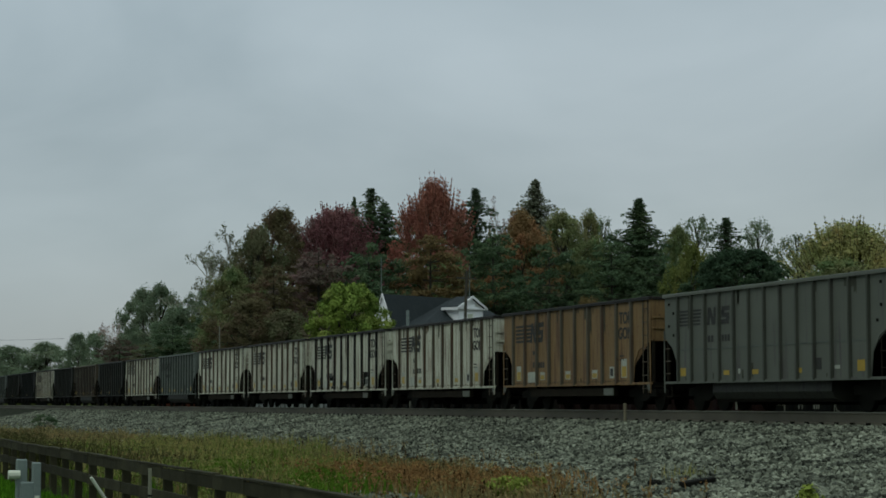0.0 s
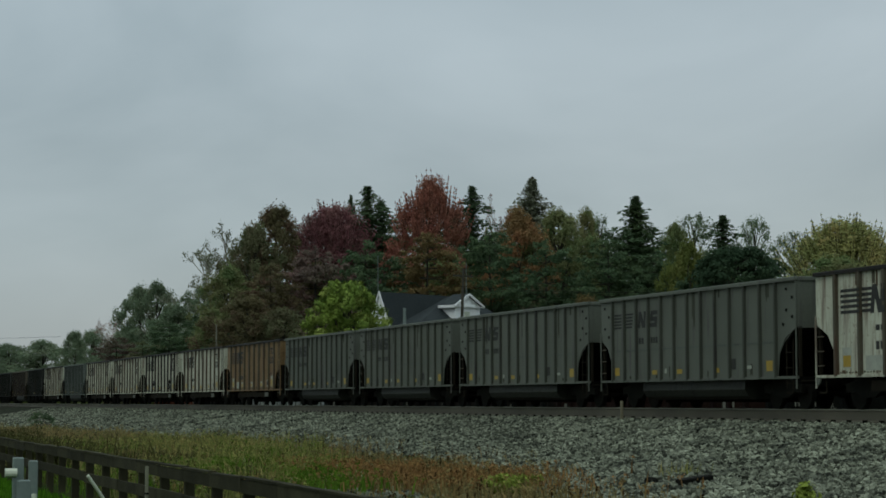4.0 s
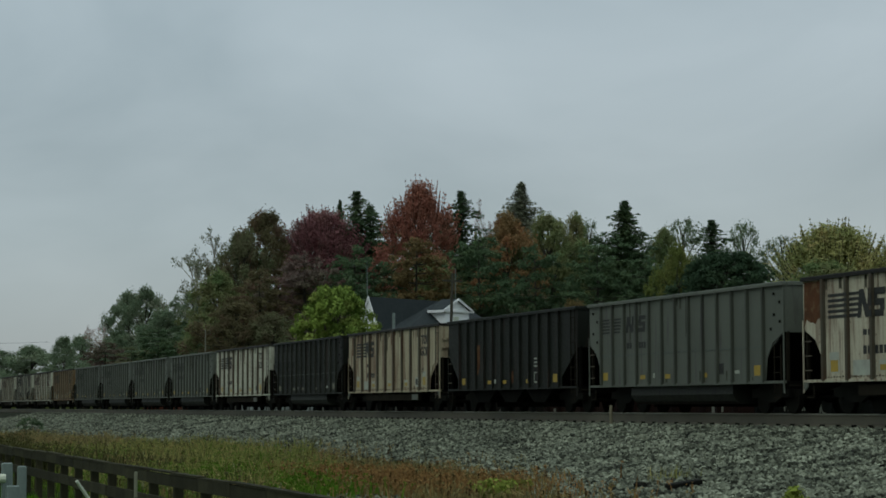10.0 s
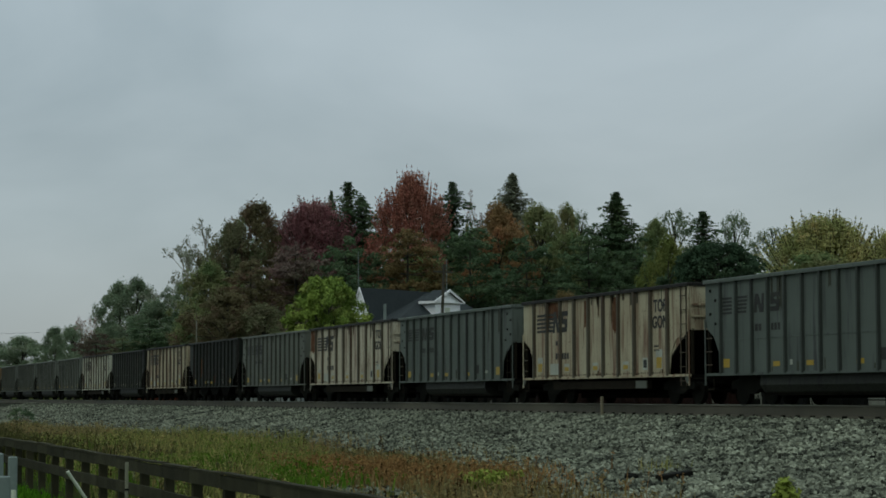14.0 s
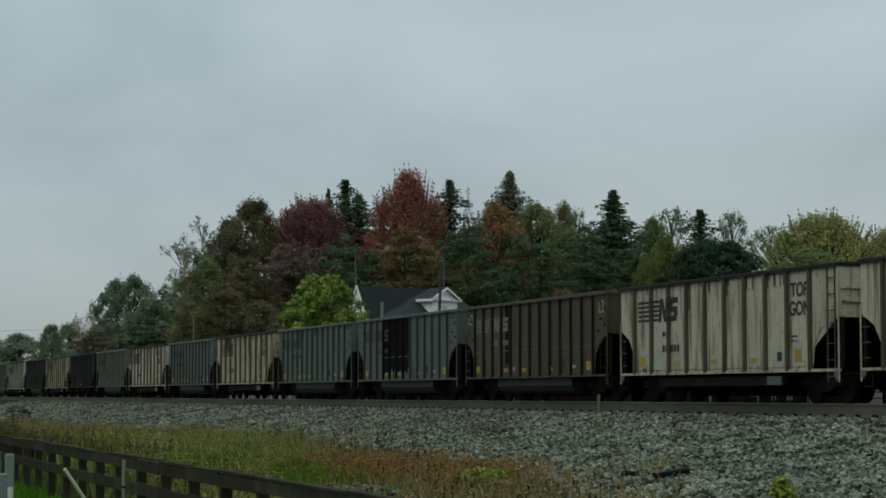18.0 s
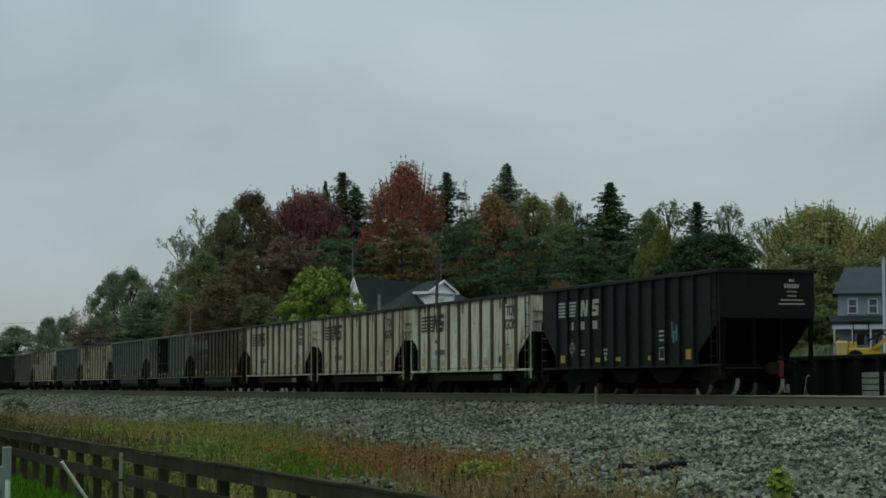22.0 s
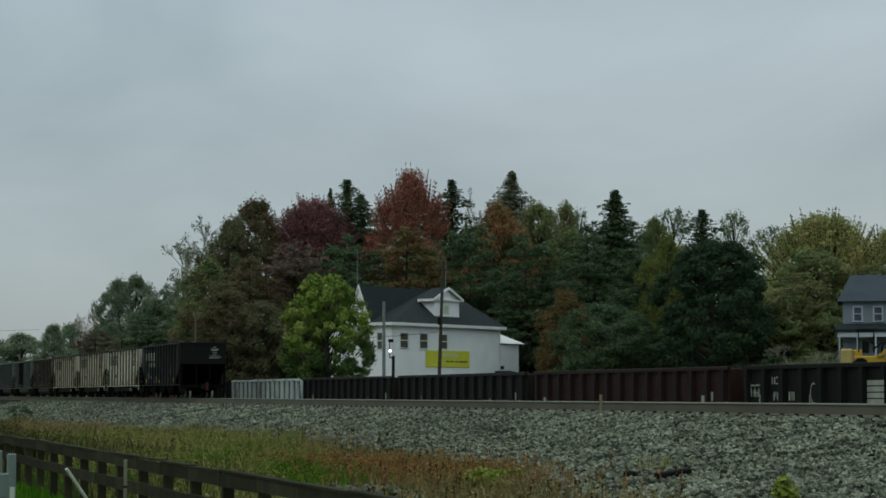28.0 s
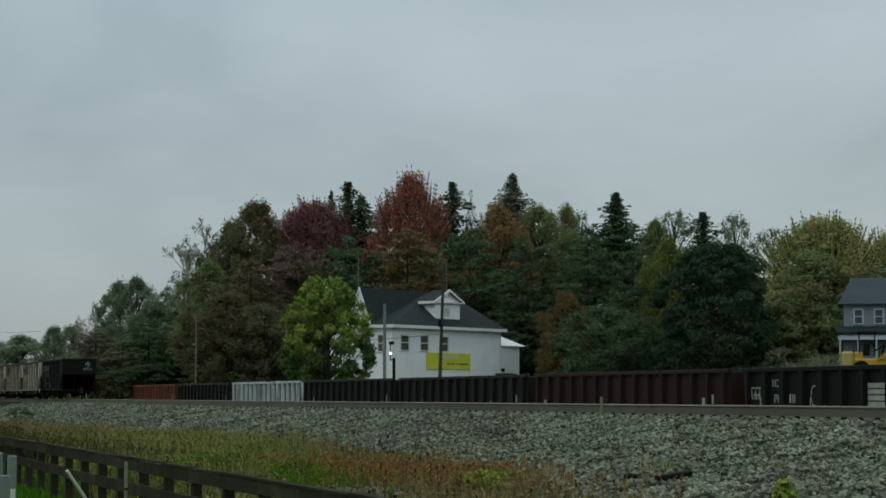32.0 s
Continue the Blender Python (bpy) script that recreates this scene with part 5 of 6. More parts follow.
part("device_lamp", Geo().tube((0.18, -7.75, 1.02), (0.18, -7.6, 1.02), 0.07, None, 10), GREASE, last)

# ---- parked gondolas on the lower siding ----
SIDING = 35.55


siding = thing("siding_track", pose(0, 0, 0), "rusty siding track on gravel beside the main line", "railway track", kind="structure")
for x in (SIDING - 0.755, SIDING + 0.755):
    rail_line("rail", x, -60, 320, -1.24, siding)


def mill_gondola(label):
    """A long low-sided gondola, 20 m over its ends."""
    car = thing("gondola_car", pose(0, 0, 0), label, "rail car", "parked gondola cars")
    P0 = PAINTS["cream"]
    half, sill, high, sx = 9.9, 0.9, 2.42, 1.55
    for s in (-1, 1):
        a, b = sorted((s * sx, s * (sx - 0.03)))
        part("side_sheet", Geo().box(a, b, -half, half, sill, high), PAINTS["oxide"], car)
        part("top_chord", Geo().bevel_box(*sorted((s * (sx - 0.05), s * (sx + 0.12))), -half, half, high - 0.02, high + 0.12, 0.02), P0, car)
        part("side_sill", Geo().box(*sorted((s * (sx - 0.05), s * (sx + 0.1))), -half, half, sill - 0.18, sill), P0, car)
        part("end_sheet", Geo().box(-sx + 0.03, sx - 0.03, *sorted((s * half, s * (half - 0.05))), sill, high), P0, car)
        part("coupler", Geo().box(-0.16, 0.16, *sorted((s * half, s * (half + 0.4))), 0.72, 0.98), GREASE, car)
        for i in range(15):
            y = -9.5 + 19.0 * i / 14
            a, b = sorted((s * sx, s * (sx + 0.13)))
            part("post", Geo().prism([(s * sx, y - 0.15), (s * sx, y + 0.15), (s * (sx + 0.16), y + 0.1), (s * (sx + 0.16), y - 0.1)], "z", sill, high - 0.02), P0, car)
        truck(car, s * 7.4)
    part("floor_sheet", Geo().box(-sx + 0.04, sx - 0.04, -half + 0.06, half - 0.06, sill, sill + 0.05), UNDER, car)
    for y in (-8.3, 8.3):
        part("data_mark", Geo().box(-sx - 0.008, -sx - 0.002, y - 0.16, y + 0.1, 1.25, 1.6), CHALK, car)
    return car


PARKED = (("yard", "green-black"), ("yard", "white-marked green-black"), ("oxide", "oxide-red"), ("dusk", "black-brown"), ("dusk", "dark brown"), ("silver", "pale silver-grey"), ("dusk", "dark maroon-brown"), ("coral", "coral-red"))
gon = None
for k, (colour, words) in enumerate(PARKED):
    y = 57.45 - 20.9 + 20.9 * k
    m = pose(SIDING, y, -1.24)
    label = words + " low steel gondola car parked on the siding"
    if gon is None:
        gon = car = mill_gondola(label)
        car.matrix_basis = m
    else:
        car = copy_thing(gon, m)
    tagged(car, label)
    # silver and coral panels take a darker paint: shade between posts as colour
    repaint(car, colour, posts={"oxide": "oxide_dark", "yard": "black", "dusk": "black"}.get(colour), sheet={"silver": "slate", "coral": "oxide"}.get(colour))
    if k == 1:
        def mark(y0, y1, z0, z1):
            part("white_mark", Geo().box(-1.56, -1.551, y0, y1, z0, z1), CHALK, car)
        # a scrawl, two number groups and an arc, each inside one panel
        for y, lean in ((9.25, 0.1), (9.08, -0.08), (8.93, 0.12), (8.78, -0.1), (8.66, 0.06)):
            part("white_scrawl", Geo().prism([(y, 1.42), (y + 0.06, 1.42), (y + 0.06 + lean, 1.86), (y + lean, 1.86)], "x", -1.56, -1.551), CHALK, car)
        for q in ((8.64, 9.3, 1.80, 1.86), (8.7, 9.2, 1.55, 1.6), (8.62, 8.7, 1.15, 1.5), (7.5, 7.56, 1.86, 2.12), (7.68, 7.74, 1.86, 2.12), (7.3, 7.42, 1.86, 1.91), (7.3, 7.42, 2.07, 2.12),
                  (7.3, 7.35, 1.3, 1.6), (7.42, 7.47, 1.42, 1.6), (7.55, 7.62, 1.3, 1.6), (7.42, 7.62, 1.55, 1.6), (6.1, 6.16, 1.3, 1.6), (6.24, 6.3, 1.3, 1.6), (6.4, 6.5, 1.3, 1.6), (5.0, 5.04, 1.2, 1.5)):
            mark(*q)
        for i in range(7):
            a, b = 1.1 + 4.0 * i / 7, 1.1 + 4.0 * (i + 1) / 7
            part("white_arc", Geo().prism([(4.75 - r * math.cos(c), 1.55 + 1.6 * r * math.sin(c)) for r, c in ((0.2, a), (0.23, a), (0.23, b), (0.2, b))], "x", -1.558, -1.551), CHALK, car)
        for i in range(4):
            z0, z1 = 1.2 + 0.2 * i, 1.36 + 0.2 * i
            part("white_stripe", Geo().box(-1.56, -1.551, 0.35, 1.2, z0, z1), CHALK, car)
            part("white_stripe", Geo().box(-1.715, -1.709, -0.1, 0.1, z0, z1), CHALK, car)
            part("white_stripe", Geo().box(-1.56, -1.551, -1.0, -0.16, z0, z1), CHALK, car)
    if k in (2, 3, 4):
        rng = random.Random(k)
        for i in range(7):
            a = rng.uniform(-9, 9)
            part("white_mark", Geo().box(-1.56, -1.551, a - rng.uniform(0.06, 0.3), a, 0.95, rng.uniform(1.1, 1.6)), CHALK, car)

# ---- fence and lawn edge ----
fence = thing("board_fence", pose(5.8, 0, 0.055), "long weathered brown board fence with two rails", "fence")
post_mesh = Geo().bevel_box(-0.07, 0.07, -0.07, 0.07, -1.8, -0.78, 0.012).mesh("fence_post", FENCE)
up_mesh = Geo().box(-0.11, -0.07, 0.0, 2.0, -0.92, -0.75).mesh("board", FENCE)
low_mesh = Geo().box(-0.11, -0.07, 0.0, 2.0, -1.3, -1.12).mesh("board", FENCE)
cap_mesh = Geo().box(-0.12, 0.0, 0.0, 2.0, -0.75, -0.72).mesh("cap_board", FENCE)
rng = random.Random(8)
for i in range(36):
    y = 12 + 2.0 * i
    o = part("fence_post", post_mesh, None, fence)
    o.location = (0, y, rng.uniform(-0.02, 0.02))
    for me in (up_mesh, low_mesh, cap_mesh):
        o = part(me.name.split(".")[0], me, None, fence)
        o.location = (rng.uniform(-0.006, 0.006), y + 0.003, rng.uniform(-0.012, 0.012))
        o.rotation_euler = (rng.uniform(-0.006, 0.006), 0, 0)

GREY_METAL = material("galvanised_grey", ((0.19, 0.22, 0.24), (0.15, 0.175, 0.195)), 0.55, 0.2, 25.0, 3.0)
PLASTIC = material("white_plastic", ((0.6, 0.6, 0.57), (0.5, 0.5, 0.48)), 0.6, 0.0, 25.0, 3.0)
marker = thing("marker_post", pose(5.45, 31.6, -1.75), "grey weathered marker post beside the board fence", "post")
part("shaft", Geo().bevel_box(-0.024, 0.024, -0.024, 0.024, 0.0, 1.05, 0.006), material("pale_post", ((0.23, 0.22, 0.185), (0.17, 0.16, 0.135)), 0.9), marker)
part("band", Geo().box(-0.03, 0.03, -0.03, 0.03, 0.62, 0.65), GREASE, marker)
guy = thing("guy_guard", pose(4.1, 30.0, -1.75), "white plastic guard on a slanting wire", "guy wire guard")
part("sleeve", Geo().tube((0.95, 0.3, -0.05), (0.22, 0.0, 0.98), 0.024, None, 8), PLASTIC, guy)
box_post = thing("utility_pedestal", pose(2.62, 23.6, -1.75), "grey metal utility box and pipe on posts at the lawn", "utility box")
part("post", Geo().bevel_box(-0.06, 0.06, -0.05, 0.05, 0.0, 1.42, 0.012), GREY_METAL, box_post)
part("meter_box", Geo().bevel_box(-0.02, 0.13, -0.12, -0.04, 0.9, 1.17, 0.015), GREY_METAL, box_post)
part("conduit", Geo().tube((0.1, -0.02, 0.0), (0.1, -0.02, 0.92), 0.025, None, 8), GREY_METAL, box_post)
part("sensor", Geo().tube((-0.15, -0.05, 1.25), (-0.02, -0.05, 1.25), 0.05, None, 10), PLASTIC, box_post)
post2 = thing("utility_post", pose(2.88, 24.4, -1.75), "short grey metal post with a pale cap", "post")
part("shaft", Geo().bevel_box(-0.05, 0.05, -0.05, 0.05, 0.0, 1.36, 0.012), GREY_METAL, post2)
part("pale_pipe", Geo().tube((0.0, -0.12, 0.0), (0.0, -0.12, 0.98), 0.03, None, 8), PLASTIC, post2)

stub = thing("lineside_stub", pose(26.9, 63.8, -0.33), "short weathered stub post in the ballast", "post")
part("shaft", Geo().bevel_box(-0.045, 0.045, -0.04, 0.04, -0.25, 0.6, 0.015), material("grey_wood", ((0.2, 0.17, 0.13), (0.16, 0.135, 0.105)), 0.9), stub)

# ---- white house ----
NEUTRAL = (1.0, 1.0, 0.96)
WHITE = material("white_siding", ((0.86, 0.87, 0.87), (0.78, 0.79, 0.8)), 0.7, 0.0, 20.0, 0.6, 0.1, cast=NEUTRAL)
TRIM = material("white_trim", ((0.78, 0.78, 0.77), (0.7, 0.7, 0.7)), 0.6, 0.0, 20.0, 1.0, 0.1, cast=NEUTRAL)
SHINGLE = material("dark_shingle", ((0.015, 0.021, 0.026), (0.011, 0.016, 0.02)), 0.85, 0.0, 6.0, 0.5, 0.5)
COOL_TRIM = material("pale_blue_trim", ((0.42, 0.47, 0.52), (0.36, 0.4, 0.45)), 0.6, 0.0, 20.0, 1.0, 0.1, cast=NEUTRAL)
SLATES = material("blue_grey_shingle", ((0.052, 0.066, 0.078), (0.042, 0.054, 0.064)), 0.85, 0.0, 6.0, 0.5, 0.5, cast=NEUTRAL, gloss=0.1)
DIM_GLASS = material("blue_grey_glass", ((0.05, 0.062, 0.075), (0.075, 0.09, 0.105)), 0.2, 0.0, 10.0, 1.0, 0.0, cast=NEUTRAL)
GLASS = material("window_glass", ((0.085, 0.08, 0.068), (0.12, 0.112, 0.09)), 0.2, 0.0, 10.0, 1.0, 0.0)
BANNER = material("yellow_banner", ((0.70, 0.64, 0.07), (0.60, 0.56, 0.06)), 0.6, 0.0, 12.0, 1.0, 0.0)
BANNER_INK = material("banner_ink", ((0.16, 0.15, 0.04), (0.12, 0.11, 0.04)), 0.7)
BLUE = material("blue_grey_siding", ((0.19, 0.225, 0.26), (0.165, 0.195, 0.225)), 0.75, 0.0, 20.0, 0.6, 0.1, cast=NEUTRAL)
YELLOW_STEEL = material("machine_yellow", ((0.50, 0.30, 0.035), (0.40, 0.235, 0.03)), 0.45, 0.0, 12.0, 1.0, 0.05)
# the house's own space: x along the long wall, y into the house, z up from its ground
H_LEN, H_DEEP, EAVE = 18.6, 8.0, 8.25
house = thing("white_house", pose(58.75, 191.3, -1.05, 0, 0, 35.5), "white two-storey house with a dark shingled roof and yellow banner", "house")


def wall_with_windows(parent, name, length, low, high, holes, place, thick=0.2):
    """A wall in its own x-z plane, with window openings cut through it."""
    g = Geo()
    xs = sorted({0.0, length, *(h[0] for h in holes), *(h[1] for h in holes)})
    zs = sorted({low, high, *(h[2] for h in holes), *(h[3] for h in holes)})
    for a, b in zip(xs, xs[1:]):
        for c, d in zip(zs, zs[1:]):
            if not any(h[0] <= a and b <= h[1] and h[2] <= c and d <= h[3] for h in holes):
                g.box(a, b, 0, thick, c, d)
    w = part(name, g, WHITE, parent)
    w.matrix_basis = place
    return w


def sash(parent, x0, x1, z0, z1, place, trim=None):
    """A double-hung window with frame, two panes and a sill."""
    trim = trim or TRIM
    glass = DIM_GLASS if trim == COOL_TRIM else GLASS
    f = Geo()
    for a, b, c, d in ((x0 - 0.08, x1 + 0.08, z1 - 0.04, z1 + 0.1), (x0 - 0.08, x0 + 0.05, z0, z1), (x1 - 0.05, x1 + 0.08, z0, z1), (x0, x1, (z0 + z1) / 2 - 0.04, (z0 + z1) / 2 + 0.04)):
        f.box(a, b, -0.03, 0.08, c, d)
    w = part("window", f, trim, parent)
    w.matrix_basis = place
    part("sill", Geo().box(x0 - 0.12, x1 + 0.12, -0.1, 0.08, z0 - 0.08, z0), trim, w)
    for c, d in ((z0, (z0 + z1) / 2 - 0.04), ((z0 + z1) / 2 + 0.04, z1)):
        part("pane", Geo().box(x0 + 0.05, x1 - 0.05, 0.03, 0.045, c, d), glass, w)


wins = [(x, x + 1.35, 5.85, 7.3) for x in (1.35, 4.55, 7.9)]
front = wall_with_windows(house, "wall", H_LEN, 0.0, EAVE, wins, pose(0, 0, 0))
for w in wins:
    sash(house, *w, pose(0, 0, 0))
# the side wall runs from the near corner into the depth
side_place = Matrix(((0, 1, 0, 0), (1, 0, 0, 0.2), (0, 0, 1, 0), (0, 0, 0, 1)))
side_wins = [(0.9, 1.6, 5.7, 7.3), (2.4, 3.1, 5.7, 7.3)]
wall_with_windows(house, "wall", H_DEEP - 0.4, 0.0, EAVE, side_wins, side_place)
for w in side_wins:
    sash(house, *w, side_place)
wall_with_windows(house, "wall", H_LEN, 0.0, EAVE, [], pose(0, H_DEEP - 0.2, 0))
wall_with_windows(house, "wall", H_DEEP - 0.4, 0.0, EAVE, [], Matrix(((0, 1, 0, H_LEN - 0.2), (1, 0, 0, 0.2), (0, 0, 1, 0), (0, 0, 0, 1))))
o = 0.45
ridge_z, r0, r1 = EAVE + 3.7, 11.2, 15.0
roof = Geo()
roof.add([(-o, -o, EAVE), (H_LEN + o, -o, EAVE), (H_LEN + o, H_DEEP + o, EAVE), (-o, H_DEEP + o, EAVE), (r0, H_DEEP / 2, ridge_z), (r1, H_DEEP / 2, ridge_z)],
         [(0, 1, 5, 4), (1, 2, 5), (2, 3, 4, 5), (3, 0, 4), (0, 3, 2, 1)])
part("roof", roof, SHINGLE, house, "dark shingled hip roof")
part("fascia", Geo().box(-o - 0.03, H_LEN + o + 0.03, -o - 0.05, -o + 0.02, EAVE - 0.26, EAVE + 0.03).box(-o - 0.05, -o + 0.02, -o + 0.02, H_DEEP + o, EAVE - 0.26, EAVE + 0.03), TRIM, house)
part("soffit", Geo().box(-o + 0.03, H_LEN + o, -o + 0.03, H_DEEP + o, EAVE - 0.06, EAVE - 0.01), TRIM, house)
# gable over the side wall
gw = 1.3
part("gable", Geo().prism([(H_DEEP / 2 - gw, EAVE + 0.2), (H_DEEP / 2 + gw, EAVE + 0.2), (H_DEEP / 2, ridge_z - 0.05)], "x", -o + 0.45, 0.45), WHITE, house, "white gable over the side wall")
gr = Geo()
gr.add([(-o + 0.27, H_DEEP / 2 - gw - 0.2, EAVE + 0.05), (11.6, H_DEEP / 2 - gw - 0.2, EAVE + 0.05), (11.6, H_DEEP / 2, ridge_z + 0.06), (-o + 0.27, H_DEEP / 2, ridge_z + 0.06),
        (11.6, H_DEEP / 2 + gw + 0.2, EAVE + 0.05), (-o + 0.27, H_DEEP / 2 + gw + 0.2, EAVE + 0.05)], [(0, 1, 2, 3), (3, 2, 4, 5)])
part("gable_roof", gr, SHINGLE, house)
for s in (-1, 1):
    part("barge_board", Geo().add([(-o + 0.23, H_DEEP / 2 + s * (gw + 0.22), EAVE + 0.0), (-o + 0.23, H_DEEP / 2, ridge_z + 0.12), (-o + 0.23, H_DEEP / 2, ridge_z - 0.15), (-o + 0.23, H_DEEP / 2 + s * (gw + 0.02), EAVE + 0.0),
                                   (-o + 0.37, H_DEEP / 2 + s * (gw + 0.22), EAVE + 0.0), (-o + 0.37, H_DEEP / 2, ridge_z + 0.12), (-o + 0.37, H_DEEP / 2, ridge_z - 0.15), (-o + 0.37, H_DEEP / 2 + s * (gw + 0.02), EAVE + 0.0)],
                                  [(0, 1, 2, 3), (4, 7, 6, 5), (0, 4, 5, 1), (3, 2, 6, 7)]), TRIM, house)
# dormer on the long roof slope
dx0, dx1, dy = 7.9, 12.1, 0.6
mid = (dx0 + dx1) / 2
part("dormer_wall", Geo().prism([(dx0, EAVE + 0.5), (dx1, EAVE + 0.5), (dx1, EAVE + 2.7), (mid, EAVE + 3.6), (dx0, EAVE + 2.7)], "y", dy, 2.35), WHITE, house)
for s in (-1, 1):
    part("dormer_roof", Geo().prism([(mid + s * 2.5, EAVE + 2.48), (mid + s * 2.5, EAVE + 2.62), (mid, EAVE + 3.82), (mid, EAVE + 3.62)], "y", dy - 0.2, 2.5), SHINGLE, house)
    part("dormer_trim", Geo().prism([(mid + s * 2.55, EAVE + 2.44), (mid + s * 2.55, EAVE + 2.64), (mid, EAVE + 3.86), (mid, EAVE + 3.6)], "y", dy - 0.32, dy - 0.2), TRIM, house)
part("dormer_eave", Geo().box(dx0 - 0.48, dx0 - 0.36, dy - 0.2, 2.4, EAVE + 2.36, EAVE + 2.62), TRIM, house)
part("dormer_cornice", Geo().box(dx0 - 0.35, dx1 + 0.35, dy - 0.25, dy + 0.05, EAVE + 2.45, EAVE + 2.6), TRIM, house)
part("dormer_window", Geo().box(mid - 0.6, mid + 0.3, dy - 0.03, dy - 0.005, EAVE + 1.1, EAVE + 2.0), PLASTIC, house)
# banner and annex
part("banner", Geo().box(5.5, 13.0, -0.06, -0.02, 4.0, 5.65), BANNER, house, "yellow fabric banner on the long wall")
part("banner_line", Geo().box(8.2, 11.0, -0.075, -0.061, 5.05, 5.3), PLASTIC, house)
for a, b in ((8.9, 9.5), (9.7, 10.2), (10.5, 10.9), (11.1, 12.6)):
    part("banner_line", Geo().box(a, b, -0.075, -0.061, 4.5, 4.66), BANNER_INK, house)
annex = part("annex_wall", Geo().box(H_LEN, H_LEN + 4.2, 0.5, 6.0, 0.0, 6.55), WHITE, house)
part("corner_board", Geo().box(H_LEN - 0.16, H_LEN + 0.03, -0.03, -0.004, 0.0, EAVE - 0.26), TRIM, house)
part("corner_board", Geo().box(-0.03, 0.16, -0.03, -0.004, 0.0, EAVE - 0.26), TRIM, house)
part("annex_roof", Geo().add([(H_LEN + 0.05, 0.2, 6.6), (H_LEN + 5.0, 0.2, 6.6), (H_LEN + 5.0, 6.3, 6.6), (H_LEN + 0.05, 6.3, 6.6), (H_LEN + 0.05, 3.0, 7.95), (H_LEN + 3.2, 3.0, 7.95)],
                             [(0, 1, 5, 4), (1, 2, 5), (2, 3, 4, 5), (3, 0, 4), (0, 3, 2, 1)]), TRIM, annex, "white metal lean-to roof")
part("annex_vent", Geo().box(H_LEN + 0.3, H_LEN + 1.4, 0.46, 0.5, 3.9, 4.25), GREASE, annex)
part("porch_roof", Geo().prism([(H_LEN - 1.0, 3.7), (H_LEN + 5.0, 3.0), (H_LEN + 5.0, 2.8), (H_LEN - 1.0, 3.4)], "y", -2.0, -0.01), SHINGLE, house)
for x, y, z in ((-0.3, H_DEEP / 2, ridge_z + 0.2), (mid + 0.2, 0.9, EAVE + 3.6)):
    part("antenna", Geo().tube((x, y, z), (x, y, z + 3.4), 0.045, 0.03, 5), GREY_METAL, house)


# ---- blue house, machine, poles ----
blue = thing("blue_house", pose(93.6, 165.6, 2.3, 0, 0, -30), "blue-grey two-storey house with a porch and dark roof", "house")
part("wall", Geo().box(0, 9, 0, 8, 0, 6.35), BLUE, blue)
part("roof", Geo().add([(-0.5, -0.5, 6.3), (9.5, -0.5, 6.3), (9.5, 8.5, 6.3), (-0.5, 8.5, 6.3), (0.7, 4, 8.9), (8.3, 4, 8.9)], [(0, 1, 5, 4), (1, 2, 5), (2, 3, 4, 5), (3, 0, 4), (0, 3, 2, 1)]), SLATES, blue)
for x in (0.95, 2.75, 4.9, 6.8):
    sash(blue, x, x + 0.75, 4.55, 5.8, pose(0, -0.045, 0), COOL_TRIM)
part("porch_roof", Geo().prism([(-1.6, 3.5), (-1.6, 3.75), (0, 4.3), (0, 4.1)], "x", -0.7, 9.5), SHINGLE, blue)
part("porch_beam", Geo().box(-0.5, 9.3, -1.5, -1.35, 3.05, 3.5), COOL_TRIM, blue, "white porch beam")
for x in (-0.4, 1.2, 2.8, 4.6, 6.4, 8.4):
    part("porch_post", Geo().box(x, x + 0.14, -1.5, -1.36, 0.3, 3.05), COOL_TRIM, blue)
part("porch_floor", Geo().box(-0.6, 9.4, -1.6, 0, 0.0, 0.35), FENCE, blue)

machine = thing("backhoe", pose(61.9, 107.9, 1.38, 0, 0, -30), "yellow backhoe machine parked behind the siding", "construction vehicle")
part("body", Geo().bevel_box(-0.2, 1.7, -0.8, 0.8, 0.45, 1.12, 0.08), YELLOW_STEEL, machine)
part("counterweight", Geo().bevel_box(-0.95, -0.22, -0.75, 0.75, 0.55, 1.55, 0.12), material("faded_yellow", ((0.45, 0.33, 0.14), (0.38, 0.28, 0.12)), 0.6), machine)
part("engine_hood", Geo().bevel_box(-0.2, 0.3, -0.6, 0.6, 1.12, 1.5, 0.08), YELLOW_STEEL, machine)
for i in range(4):
    part("cab_post", Geo().box(0.05 + 0.9 * (i % 2), 0.12 + 0.9 * (i % 2), -0.6 + 1.15 * (i // 2), -0.53 + 1.15 * (i // 2), 1.3, 2.6), GREASE, machine)
part("cab_roof", Geo().bevel_box(-0.05, 1.15, -0.7, 0.75, 2.6, 2.72, 0.04), GREASE, machine)
part("seat", Geo().bevel_box(0.3, 0.7, -0.25, 0.25, 1.3, 2.0, 0.05), GREASE, machine)
part("steering_wheel", Geo().tube((0.85, -0.3, 1.9), (0.9, -0.3, 1.94), 0.2, None, 12), GREASE, machine)
part("arm", Geo().prism([(1.1, 1.1), (1.35, 1.05), (2.2, 1.65), (2.05, 1.85)], "y", -0.95, -0.6), YELLOW_STEEL, machine)
part("boom", Geo().prism([(2.0, 1.9), (2.2, 1.7), (4.6, 0.9), (4.4, 0.8)], "y", -0.93, -0.62), YELLOW_STEEL, machine)
part("front_axle", Geo().box(1.7, 2.7, -0.35, 0.35, 0.5, 0.85), YELLOW_STEEL, machine)
hose = Geo()
